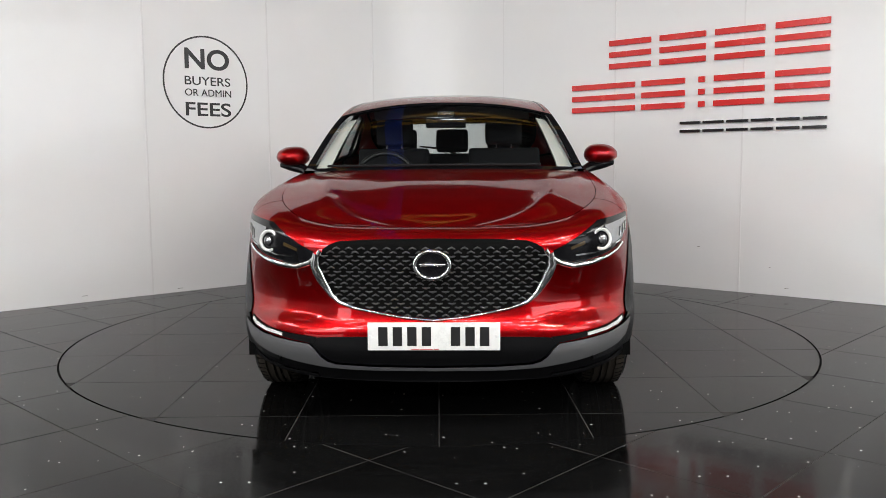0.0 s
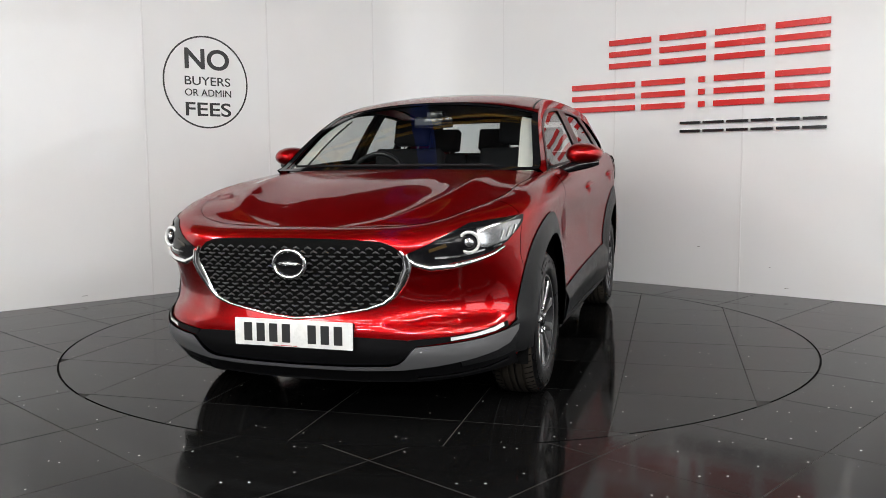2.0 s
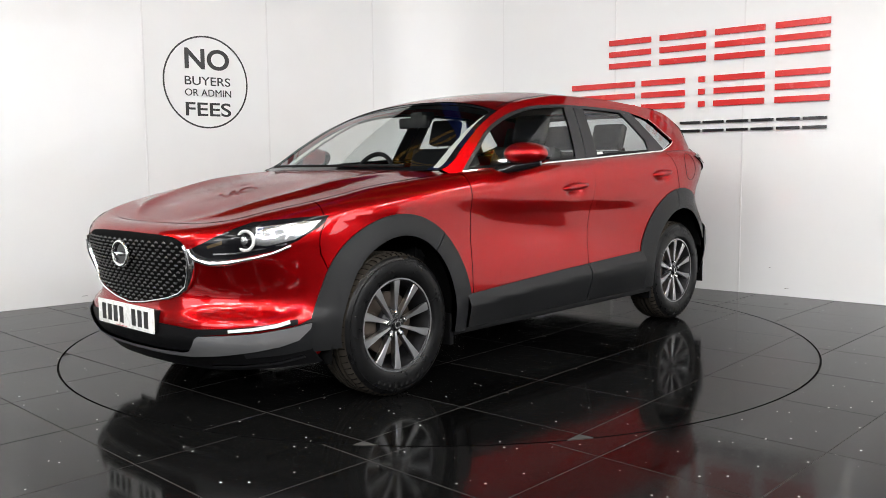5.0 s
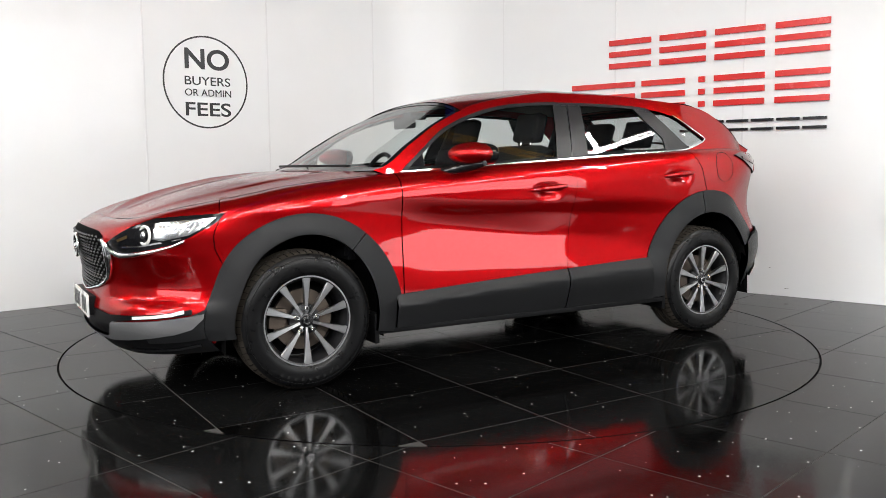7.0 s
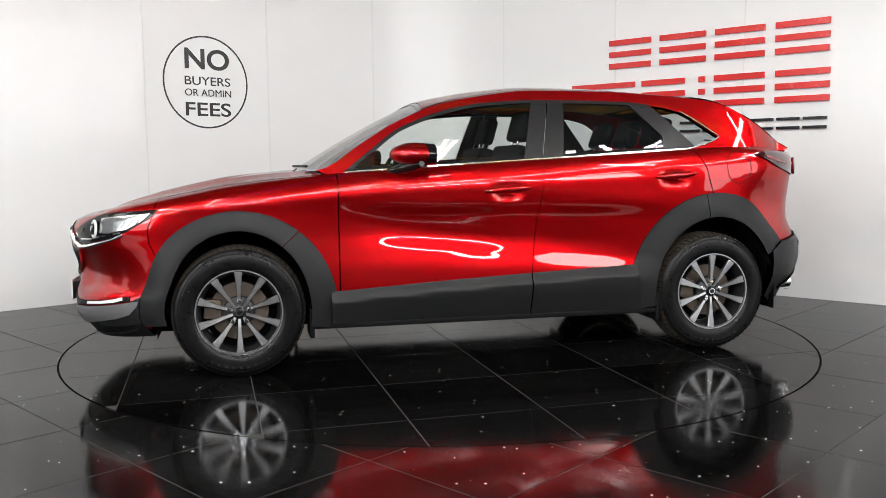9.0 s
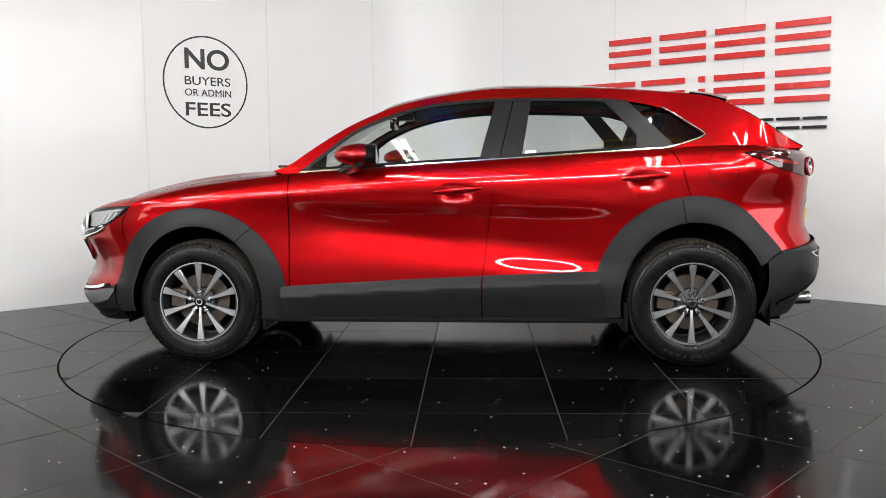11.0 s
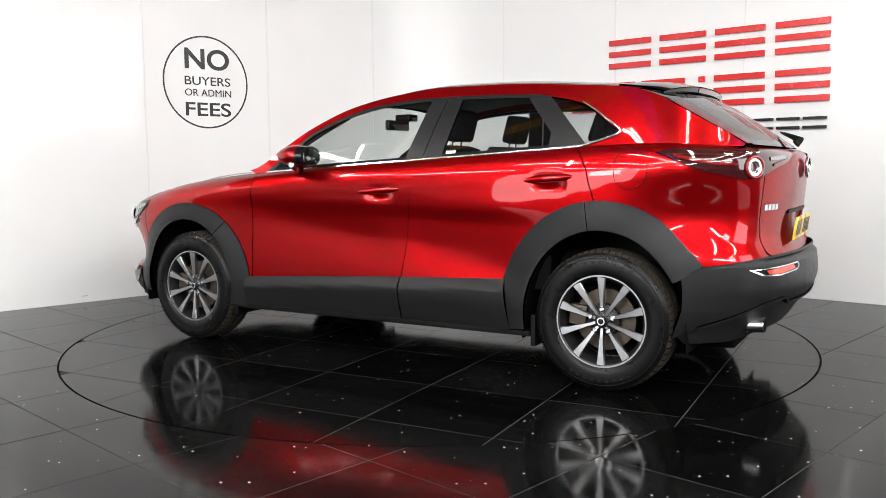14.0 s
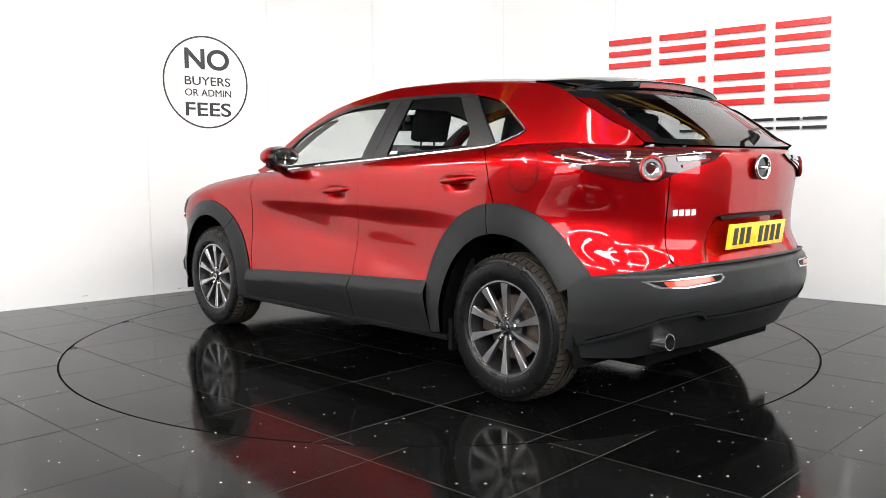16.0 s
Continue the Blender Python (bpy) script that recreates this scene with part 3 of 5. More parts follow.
def panel(name, poly, mapping, mat, parent, off=0.0, thick=0.012, step=(0.05, 0.05), both=True, label="", mirror_join=False, only=1):
    """A shell piece: an outline in the surface's own two coordinates, laid on it, with a rim of some depth.
    both: one piece for each side of the car. mirror_join: one piece that spans both sides."""
    flat, faces, rim = tessellate(poly, step)
    if callable(off):
        base_map, lift, off = mapping, off, 0.0

        def mapping(a, b):
            h = 0.004
            n = (base_map(a + h, b) - base_map(a - h, b)).cross(base_map(a, b + h) - base_map(a, b - h)).normalized()
            p = base_map(a, b)
            if p.y < 1e-5:
                n = Vector((n.x, 0, n.z)).normalized()
            if n.dot(p - Vector((1.4, 0, 0.6))) < 0:
                n = -n
            return p + lift(a, b) * n

    pos, nor = [], []
    for a, b in flat:
        p = mapping(a, b)
        h = 0.004
        da = mapping(a + h, b) - mapping(a - h, b)
        db = mapping(a, b + h) - mapping(a, b - h)
        n = da.cross(db)
        n = n.normalized() if n.length > 1e-9 else Vector((0, 0, 0))
        pos.append(p)
        nor.append(n)
    centre = Vector((1.4, 0, 0.6))
    if sum((p - centre).dot(n) for p, n in zip(pos, nor)) < 0:
        nor = [-n for n in nor]
    for i, n in enumerate(nor):
        if n.length < 0.5:
            nor[i] = (pos[i] - centre).normalized()
        if mirror_join and abs(pos[i].y) < 1e-4:
            q = Vector((nor[i].x, 0, nor[i].z))
            nor[i] = q.normalized()
    outer = [p + off * n for p, n in zip(pos, nor)]
    made = None
    for side in ((1, -1) if both and not mirror_join else (only,)):
        verts, norms, fs = [], [], []
        for s2 in ((1, -1) if mirror_join else (side,)):
            base = len(verts)
            verts += [Vector((p.x, p.y * s2, p.z)) + CAR_SHIFT for p in outer]
            norms += [Vector((n.x, n.y * s2, n.z)) for n in nor]
            for f in faces:
                v = [verts[base + i] for i in f]
                fn = (v[1] - v[0]).cross(v[2] - v[0])
                g = [base + i for i in f]
                fs.append(g if fn.dot(norms[g[0]]) >= 0 else g[::-1])
            if thick:
                for i, j in rim:
                    if mirror_join and abs(pos[i].y) < 1e-4 and abs(pos[j].y) < 1e-4:
                        continue
                    k = len(verts)
                    a, b = verts[base + i], verts[base + j]
                    na, nb = norms[base + i], norms[base + j]
                    side_n = (b - a).cross(na)
                    side_n = side_n.normalized() if side_n.length > 1e-9 else na
                    verts += [a, b, b - nb * thick, a - na * thick]
                    norms += [side_n] * 4
                    fs.append([k, k + 1, k + 2, k + 3])
        me = bpy.data.meshes.new(name)
        me.from_pydata([tuple(v) for v in verts], [], fs)
        me.polygons.foreach_set("use_smooth", [True] * len(me.polygons))
        me.materials.append(mat)
        me.update()
        me.normals_split_custom_set_from_vertices([tuple(n) for n in norms])
        ob = new(name, me)
        ob.parent = parent
        if label:
            ob["label"] = label
        made = made or ob
    return made


def cpart(name, bm, mat, parent=None, label="", smooth=35, mirror=False):
    """A part given in the car's coordinates; mirror makes its twin too."""
    bmesh.ops.translate(bm, verts=bm.verts[:], vec=CAR_SHIFT)
    twin = bm.copy() if mirror else None
    ob = part(name, bm, mat, parent or car, label, smooth)
    if twin:
        bmesh.ops.translate(twin, verts=twin.verts[:], vec=-CAR_SHIFT)
        bmesh.ops.scale(twin, verts=twin.verts[:], vec=(1, -1, 1))
        bmesh.ops.reverse_faces(twin, faces=twin.faces[:])
        bmesh.ops.translate(twin, verts=twin.verts[:], vec=CAR_SHIFT)
        part(name, twin, mat, parent or car, label, smooth)
    return ob


def ellipse_arc(cx, cz, rx, rz, a0, a1, n=20):
    return [(cx + rx * math.cos(radians(a0 + (a1 - a0) * i / n)), cz + rz * math.sin(radians(a0 + (a1 - a0) * i / n))) for i in range(n + 1)]


def dense(points, step=0.06):
    out = []
    for a, b in zip(points, points[1:]):
        n = max(1, int(math.dist(a, b) / step))
        out += [(a[0] + (b[0] - a[0]) * i / n, a[1] + (b[1] - a[1]) * i / n) for i in range(n)]
    return out + [points[-1]]


def su(points):
    """(x, z) on the flank to the outline's own coordinates."""
    return [(ux(x), z) for x, z in points]


def top_w(u):
    return float(spline(TOP, np.interp(u, _LEN, _ST)))


def along_top(u0, u1, n=30):
    return [(u0 + (u1 - u0) * i / n, top_w(u0 + (u1 - u0) * i / n)) for i in range(n + 1)]


# ---------- painted shell ----------
U_BUMP = ux(3.09)
ST, FINE_ST = (0.045, 0.02), (0.026, 0.013)
panel("front_bumper", [(0, 0.27), (ux(3.12), 0.27), (ux(3.02), 0.45), (ux(3.055), 0.60), (U_BUMP, 0.70)] + along_top(U_BUMP, 0.0, 24), flank, PAINT, car, 0, 0.015, ST, mirror_join=True)
FENDER = su([(3.085, 0.70), (3.05, 0.60), (3.015, 0.50)] + ellipse_arc(AXLE, WHEEL_R, 0.372, 0.425, 20, 168, 26) + [(2.29, 0.30), (2.146, 0.30), (2.146, 0.99)])
panel("front_wing", FENDER + along_top(ux(2.146), ux(3.085), 26), flank, PAINT, car, 0, 0.015, ST)
SEAM_M = [(1.103, 0.28), (1.098, 0.48), (1.06, 0.80), (1.013, 1.06)]
SEAM_R = [(0.068, 0.76), (0.026, 0.90), (0.066, 1.02), (0.135, 1.12)]
DOOR_F = su([(2.140, 0.28), (1.107, 0.28), (1.102, 0.48), (1.064, 0.80), (1.017, 1.06)])
panel("front_door", DOOR_F + along_top(ux(1.015), ux(2.140), 24), flank, PAINT, car, 0, 0.015, FINE_ST)
DOOR_R = su([(1.099, 0.28), (0.50, 0.28), (0.40, 0.38)] + ellipse_arc(0, WHEEL_R, 0.385, 0.437, 12, 78, 14) + [(x + 0.003, z) for x, z in SEAM_R])
panel("rear_door", DOOR_R + along_top(ux(0.14), ux(1.010), 22) + su(SEAM_M[::-1][1:3]), flank, PAINT, car, 0, 0.015, FINE_ST)
U_GATE = ub(0.578)
QUARTER = su([(x - 0.003, z) for x, z in SEAM_R[::-1]] + ellipse_arc(0, WHEEL_R, 0.385, 0.437, 80, 145, 16) + [(-0.40, 0.595)]) + [(ub(0.70), 0.60), (U_GATE - 0.02, 0.61), (U_GATE - 0.003, 0.66)]
panel("rear_quarter", QUARTER + along_top(U_GATE - 0.003, ux(0.134), 26), flank, PAINT, car, 0, 0.015, ST)


def plate_dent(u, z):
    """The hollow in the tailgate round the number plate, deepest under its upper edge."""
    y = float(np.interp(u, _LEN, _PL[:, 1]))
    half = 0.415 - 0.10 * (z - 0.66) / 0.18
    side = max(0.0, min(1.0, (half - y) / 0.035))
    up = max(0.0, min(1.0, (0.848 - z) / 0.022))
    return -0.034 * side * side * (3 - 2 * side) * up * up * (3 - 2 * up) * max(0.0, min(1.0, 0.35 + (z - 0.645) / 0.20))


panel("tailgate", [(U_GATE + 0.003, 0.685), (U_GATE + 0.012, 0.662), (U_GATE + 0.04, 0.650), (U_END, 0.650)] + along_top(U_END, U_GATE + 0.003, 14), flank, PAINT, car, plate_dent, 0.015, (0.022, 0.011), mirror_join=True)
panel("lower_tail", [(U_GATE - 0.02, 0.56), (U_END, 0.56), (U_END, 0.645), (U_GATE + 0.04, 0.645), (U_GATE, 0.670)], flank, PAINT, car, -0.006, 0.01, ST, mirror_join=True)

panel("bonnet", [(0.0012, 0)] + [(0.0012 + 0.9918 * i / 40, 0.004) for i in range(41)] + [(0.993, 1.0)] + [(0.993 - 0.9918 * i / 30, 1.0) for i in range(1, 31)], hood, PAINT, car, 0.001, 0.015, (0.03, 0.045), mirror_join=True)
panel("roof", [(0.0, 0.0), (1.0, 0.0), (1.0, 1.0), (0.0, 1.0)], roof_top, PAINT, car, 0, 0.015, (0.04, 0.06), mirror_join=True)

# window openings on the leaning cabin side: (x, z)
DLO_TOP = curve_of([(2.10, 1.037), (1.95, 1.155), (1.78, 1.276), (1.49, 1.380), (1.30, 1.413), (1.02, 1.430), (0.85, 1.430), (0.45, 1.420), (0.33, 1.406), (0.16, 1.368), (0.015, 1.272), (-0.06, 1.220)])


def waist(x, up=0.0):
    return (x, belt(x)[1] + up)


def line_x(f, x0, x1, n=20, up=0.0):
    return [(x0 + (x1 - x0) * i / n, float(f(x0 + (x1 - x0) * i / n)) + up) for i in range(n + 1)]


CANT = line_x(DLO_TOP, 2.10, -0.06, 40) + [(0.02, 1.19), (0.13, 1.157)]
rear_low = [waist(x) for x in np.linspace(0.12, -0.585, 14)]
outer_edge = line_x(ROOF_SIDE, -0.60, 2.245, 50)
panel("cant_rail", [tuple(p) for p in CANT] + rear_low + outer_edge + [waist(2.19, 0.0)], cabin, PAINT, car, 0, 0.02, (0.05, 0.04))
WB = 0.018
panel("front_side_window", [waist(1.965, WB)] + line_x(DLO_TOP, 1.965, 1.03, 24, -0.012) + [waist(1.11, WB)] + [waist(1.11 + 0.855 * i / 12, WB) for i in range(1, 12)], cabin, GLASS, car, -0.006, 0, (0.08, 0.08))
panel("rear_side_window", [waist(0.885, WB), (0.85, 1.418)] + line_x(DLO_TOP, 0.84, 0.46, 8, -0.012) + [(0.285, 1.22), waist(0.287, WB)] + [waist(0.287 + 0.598 * i / 8, WB) for i in range(1, 8)], cabin, GLASS_REAR, car, -0.006, 0, (0.08, 0.08))
panel("window_sticker", [(0.875, 1.122), (0.872, 1.148), (0.815, 1.150), (0.818, 1.124)], cabin, PLATE_WHITE, car, -0.004, 0.001, (0.08, 0.08), only=1, both=False)
panel("quarter_window", [(0.315, 1.390)] + line_x(DLO_TOP, 0.30, -0.04, 12, -0.010) + [(0.02, 1.200), (0.10, 1.172)], cabin, GLASS_REAR, car, -0.006, 0, (0.06, 0.06))
panel("sail_panel", [waist(2.09, 0.004)] + line_x(DLO_TOP, 2.09, 1.955, 5, -0.002) + [waist(1.955, 0.004)], cabin, GLOSS_BLACK, car, 0.001, 0.01)
panel("centre_pillar", [waist(1.118, 0.004), (1.03, 1.43), (0.935, 1.432), waist(1.013, 0.004)], cabin, SATIN_PILLAR, car, 0.002, 0.012)
panel("centre_pillar", [waist(1.008, 0.004), (0.930, 1.432), (0.838, 1.430), waist(0.893, 0.004)], cabin, SATIN_PILLAR, car, 0.002, 0.012)
panel("rear_pillar", [waist(0.292, 0.004), (0.288, 1.225), (0.464, 1.420), (0.325, 1.403), (0.097, 1.165), waist(0.13, 0.002)], cabin, SATIN_PILLAR, car, 0.002, 0.012)


def strip(name, pts, width, mapping, mat, off=0.004, parent=None, both=True, height=0.006):
    """A thin raised band that follows points given in a surface's own coordinates."""
    left, right = [], []
    for i, p in enumerate(pts):
        a, b = pts[max(0, i - 1)], pts[min(len(pts) - 1, i + 1)]
        d = math.hypot(b[0] - a[0], b[1] - a[1]) or 1
        nx, ny = -(b[1] - a[1]) / d * width / 2, (b[0] - a[0]) / d * width / 2
        left.append((p[0] + nx, p[1] + ny))
        right.append((p[0] - nx, p[1] - ny))
    return panel(name, left + right[::-1], mapping, mat, parent or car, off, height, (0.08, 0.08), both)


strip("window_frame", line_x(DLO_TOP, 2.09, 0.33, 40, -0.007), 0.018, cabin, SATIN_PILLAR, 0.003)
strip("waist_seal", [waist(2.08 - 1.94 * i / 30, 0.013) for i in range(31)], 0.014, cabin, BLACK_PLASTIC, 0.0015)
strip("chrome_strip", [waist(2.10 - 1.96 * i / 30, 0.001) for i in range(31)] + [(0.08, 1.168), (0.02, 1.186), (-0.035, 1.205), (-0.062, 1.222), (-0.05, 1.238), (0.01, 1.278), (0.08, 1.328), (0.15, 1.370)], 0.0075, cabin, CHROME, 0.006)

panel("windscreen", [(0.0, 0.0), (0.985, 0.0), (0.985, 1.0), (0.0, 1.0)], screen, GLASS, car, -0.004, 0, (0.06, 0.08), mirror_join=True)
panel("windscreen_border", [(-0.01, 0.0), (0.99, 0.0), (0.99, 0.055), (0.05, 0.055), (0.05, 1.0), (-0.01, 1.0)], screen, GLOSS_BLACK, car, -0.002, 0.004, (0.06, 0.08), mirror_join=True)
panel("windscreen_header", [(0.955, 0.03), (1.0, 0.03), (1.0, 1.0), (0.955, 1.0)], screen, GLOSS_BLACK, car, -0.0015, 0.004, (0.06, 0.08), mirror_join=True)
panel("scuttle", [(0.99, 0.02), (1.06, 0.02), (1.06, 1.0), (0.99, 1.0)], hood, BLACK_PLASTIC, car, -0.012, 0.02, (0.03, 0.06), mirror_join=True)
panel("rear_window", [(0.10, 0.10), (0.97, 0.05), (0.97, 1.0), (0.10, 1.0)], back_glass, GLASS_REAR, car, -0.004, 0, (0.07, 0.08), mirror_join=True)
panel("rear_pillar_skin", [(0.34, -0.002), (1.0, -0.002), (1.0, 0.075), (0.66, 0.115), (0.36, 0.120)], back_glass, PAINT, car, 0.003, 0.006, (0.06, 0.05))
panel("rear_window_border", [(0.0, 0.0), (1.0, 0.0), (1.0, 1.0), (0.93, 1.0), (0.93, 0.17), (0.16, 0.20), (0.16, 1.0), (0.0, 1.0)], back_glass, GLOSS_BLACK, car, -0.001, 0.006, (0.07, 0.08), mirror_join=True)


# spoiler over the rear window, gloss black with the high brake lamp
def spoiler_top(a, r):
    e0 = roof_top(0.90, r)
    tip = Vector((-0.262 - 0.03 * (1 - (1 - r) ** 2) + 0.05 * (1 - r) ** 3, 0.60 * (1 - r), 1.432 + 0.022 * (1 - (1 - r) ** 2) - 0.02 * (1 - r) ** 4))
    return e0 + (tip - e0) * a + Vector((0, 0, 0.012 * math.sin(math.pi * a)))


def spoiler_under(a, r):
    t = spoiler_top(1.0, r)
    g = back_glass(0.10, r)
    return t + (g - t) * a + Vector((0, 0, -0.022 * math.sin(math.pi * min(1, a * 2.2)) if a < 0.4545 else 0.0))


panel("spoiler", [(0.28, 0.0), (1, 0.0), (1, 1), (0.28, 1)], spoiler_top, GLOSS_BLACK, car, 0.004, 0.03, (0.1, 0.08), mirror_join=True)
panel("spoiler_underside", [(0, 0.0), (1, 0.0), (1, 1), (0, 1)], spoiler_under, GLOSS_BLACK, car, 0.0, 0.0, (0.1, 0.08), mirror_join=True)
panel("high_brake_lamp", [(0.03, 0.62), (0.20, 0.62), (0.20, 1), (0.03, 1)], spoiler_under, LAMP_RED, car, 0.003, 0.004, (0.1, 0.08), mirror_join=True)

# ---------- cladding ----------
ARCH_STEP = (0.05, 0.04)


def arch_band(name, cx, outer, inner, a0, a1):
    def off(u, z):
        x = float(np.interp(u, _LEN, _PL[:, 0]))
        ro = math.hypot((x - cx) / outer[0], (z - WHEEL_R) / outer[1])
        ri = math.hypot((x - cx) / inner[0], (z - WHEEL_R) / inner[1])
        k = max(0.0, min(1.0, (1 - ro) / max(1e-6, (1 - ro) + (ri - 1))))
        return 0.005 + 0.018 * math.sin(k * math.pi / 2)
    o = ellipse_arc(cx, WHEEL_R, *outer, a0, a1, 36)
    i = ellipse_arc(cx, WHEEL_R, *inner, a1, a0, 36)
    return panel(name, su(o + i), flank, CLAD, car, off, 0.022, (0.03, 0.025))


arch_band("arch_cladding", AXLE, (0.500, 0.517), (0.362, 0.418), 128, 191)
arch_band("arch_cladding", AXLE, (0.500, 0.517), (0.362, 0.418), -6, 127.4)
arch_band("arch_cladding", 0.0, (0.525, 0.568), (0.378, 0.432), -8, 82)
arch_band("arch_cladding", 0.0, (0.530, 0.568), (0.378, 0.432), 82.6, 152)


def sill_off(u, z):
    """A ridge along the sill: its upper face looks up, the lower one down."""
    x = float(np.interp(u, _LEN, _PL[:, 0]))
    top = float(SILL_TOP(x))
    return 0.006 + 0.026 * max(0.0, min(1.0, (top - z) / 0.055)) - 0.012 * max(0.0, (top - 0.06 - z) / 0.14)


SILL_TOP = curve_of([(2.17, 0.428), (1.55, 0.464), (1.10, 0.486), (0.49, 0.512)])
panel("sill_cladding", su([(2.19, 0.262), (2.19, 0.426)] + line_x(SILL_TOP, 2.17, 1.107, 12) + [(1.109, 0.262)]), flank, CLAD, car, sill_off, 0.02, (0.05, 0.018))
panel("sill_cladding", su([(1.101, 0.262)] + line_x(SILL_TOP, 1.099, 0.49, 8) + [(0.46, 0.262)]), flank, CLAD, car, sill_off, 0.02, (0.05, 0.018))
cpart("sill_lip", box((0.36, 0.79, 0.232), (2.28, 0.868, 0.259), 0.008), BLACK_PLASTIC, mirror=True)
for ex in (0.345, 2.29):
    cpart("mud_flap", box((ex - 0.012, 0.64, 0.185), (ex + 0.012, 0.862, 0.34), 0.006), BLACK_PLASTIC, mirror=True)

# front bumper lower parts
panel("bumper_corner", [(ux(3.20), 0.405), (ux(3.142), 0.43), (ux(3.150), 0.30), (ux(3.25), 0.285), (uf(0.66), 0.272), (uf(0.66), 0.30), (ux(3.27), 0.32)], flank, CLAD, car, 0.012, 0.03, ST)
panel("skid_trim", [(0, 0.268), (uf(0.30), 0.268), (uf(0.45), 0.272), (uf(0.57), 0.286), (uf(0.70), 0.308), (ux(3.26), 0.326), (ux(3.195), 0.345), (ux(3.150), 0.390), (ux(3.146), 0.412), (ux(3.20), 0.404), (uf(0.72), 0.383), (uf(0.60), 0.370), (uf(0.50), 0.362), (uf(0.485), 0.350), (uf(0.460), 0.318), (uf(0.435), 0.298), (uf(0.40), 0.288), (uf(0.25), 0.284), (0, 0.282)], flank, SILVER_PAINT, car, 0.019, 0.012, ST, mirror_join=True, label="brushed silver lower bumper trim")
panel("bumper_intake", [(0, 0.268), (uf(0.45), 0.275), (uf(0.50), 0.350), (uf(0.505), 0.372), (uf(0.46), 0.388), (uf(0.38), 0.394), (uf(0.28), 0.398), (0, 0.400)], flank, BLACK_PLASTIC, car, 0.004, 0.01, ST, mirror_join=True)
panel("bumper_chin", [(0, 0.195), (uf(0.5), 0.200), (ux(3.12), 0.235), (ux(3.15), 0.31), (ux(3.26), 0.322), (uf(0.70), 0.304), (uf(0.57), 0.282), (uf(0.47), 0.270), (0, 0.266)], flank, BLACK_PLASTIC, car, 0.006, 0.05, ST, mirror_join=True)
strip("chin_lip", [(uf(0.50), 0.222), (uf(0.64), 0.232), (ux(3.30), 0.246), (ux(3.19), 0.268)], 0.010, flank, CLAD, 0.012)
panel("fog_slot", [(uf(0.49), 0.362), (uf(0.47), 0.388), (uf(0.62), 0.398), (uf(0.74), 0.414), (ux(3.20), 0.430), (ux(3.20), 0.408), (uf(0.72), 0.388), (uf(0.60), 0.374)], flank, BLACK_PLASTIC, car, 0.006, 0.01, ST)
strip("running_light", [(uf(0.62), 0.388), (uf(0.70), 0.397), (uf(0.76), 0.408), (ux(3.23), 0.420)], 0.013, flank, LED, 0.012)

# ---------- grille ----------
GR_SIDE = [(0.0, 0.468), (0.12, 0.480), (0.30, 0.512), (0.37, 0.535), (0.41, 0.565), (0.445, 0.620), (0.472, 0.685), (0.464, 0.734)]
GR_TOP = [(0.425, 0.757), (0.385, 0.766), (0.28, 0.770), (0.0, 0.773)]
panel("grille_panel", [(uf(y), z) for y, z in GR_SIDE + GR_TOP], flank, UNDER, car, 0.003, 0.01, ST, mirror_join=True)


def grille_mesh():
    """Rows of small curved ribs, each a little gull wing."""
    bm = bmesh.new()
    row, z = 0, 0.482
    while z < 0.764:
        pitch = 0.0505
        y = -0.505 + (row % 2) * pitch / 2
        while y < 0.5:
            lim = float(np.interp(z, [0.468, 0.480, 0.512, 0.535, 0.565, 0.62, 0.68, 0.728, 0.748, 0.763, 0.771], [0.0, 0.12, 0.30, 0.37, 0.41, 0.445, 0.468, 0.452, 0.43, 0.39, 0.25]))
            if abs(y) < lim - 0.022:
                c = flank(uf(abs(y)), z)
                w, h = 0.0155, 0.004
                flip = 1 if row % 4 < 2 else -1
                for target, dep, hh in ((bm, 0.009, h),):
                    pts = [(-w, -0.002 * flip), (-w * 0.45, 0.0005 * flip), (0, 0.003 * flip), (w * 0.45, 0.0005 * flip), (w, -0.002 * flip)]
                    up = [target.verts.new((c.x + 0.004, y + a, z + b + hh * (1 - (a / w) ** 2) + 0.001)) for a, b in pts]
                    lo = [target.verts.new((c.x + 0.004 + dep * (1 - (a / w) ** 2 * 0.7), y + a, z + b)) for a, b in pts]
                    bt = [target.verts.new((c.x + 0.004, y + a, z + b - 0.004)) for a, b in pts]
                    for i in range(4):
                        target.faces.new((up[i], lo[i], lo[i + 1], up[i + 1]))
                        target.faces.new((lo[i], bt[i], bt[i + 1], lo[i + 1]))
            y += pitch
        row += 1
        z += 0.0158
    bmesh.ops.recalc_face_normals(bm, faces=bm.faces[:])
    return bm


GRILLE_RIB = material("dark_metal_grille", (0.11, 0.11, 0.112), 0.4, 0.5)
ribs = cpart("grille_mesh", grille_mesh(), GRILLE_RIB, smooth=None)
tagged(ribs, kind="stuff")


def chrome_ring():
    """Bright surround, thick at the corners and thin under the grille."""
    path = dense([(-y, z) for y, z in GR_SIDE[::-1]] + GR_SIDE[1:], 0.03)
    pts, rs = [], []
    for y, z in path:
        p = flank(uf(abs(y)), z)
        k = max(0.0, min(1.0, (z - 0.50) / 0.14))
        pts.append((p.x + 0.008, math.copysign(p.y + 0.006 + 0.006 * k, y) if abs(y) > 1e-4 else 0.0, z - 0.004))
        rs.append(0.0050 + 0.0185 * k * (1 - 0.5 * max(0, (z - 0.66) / 0.07)))
    return tube(pts, rs, 10)


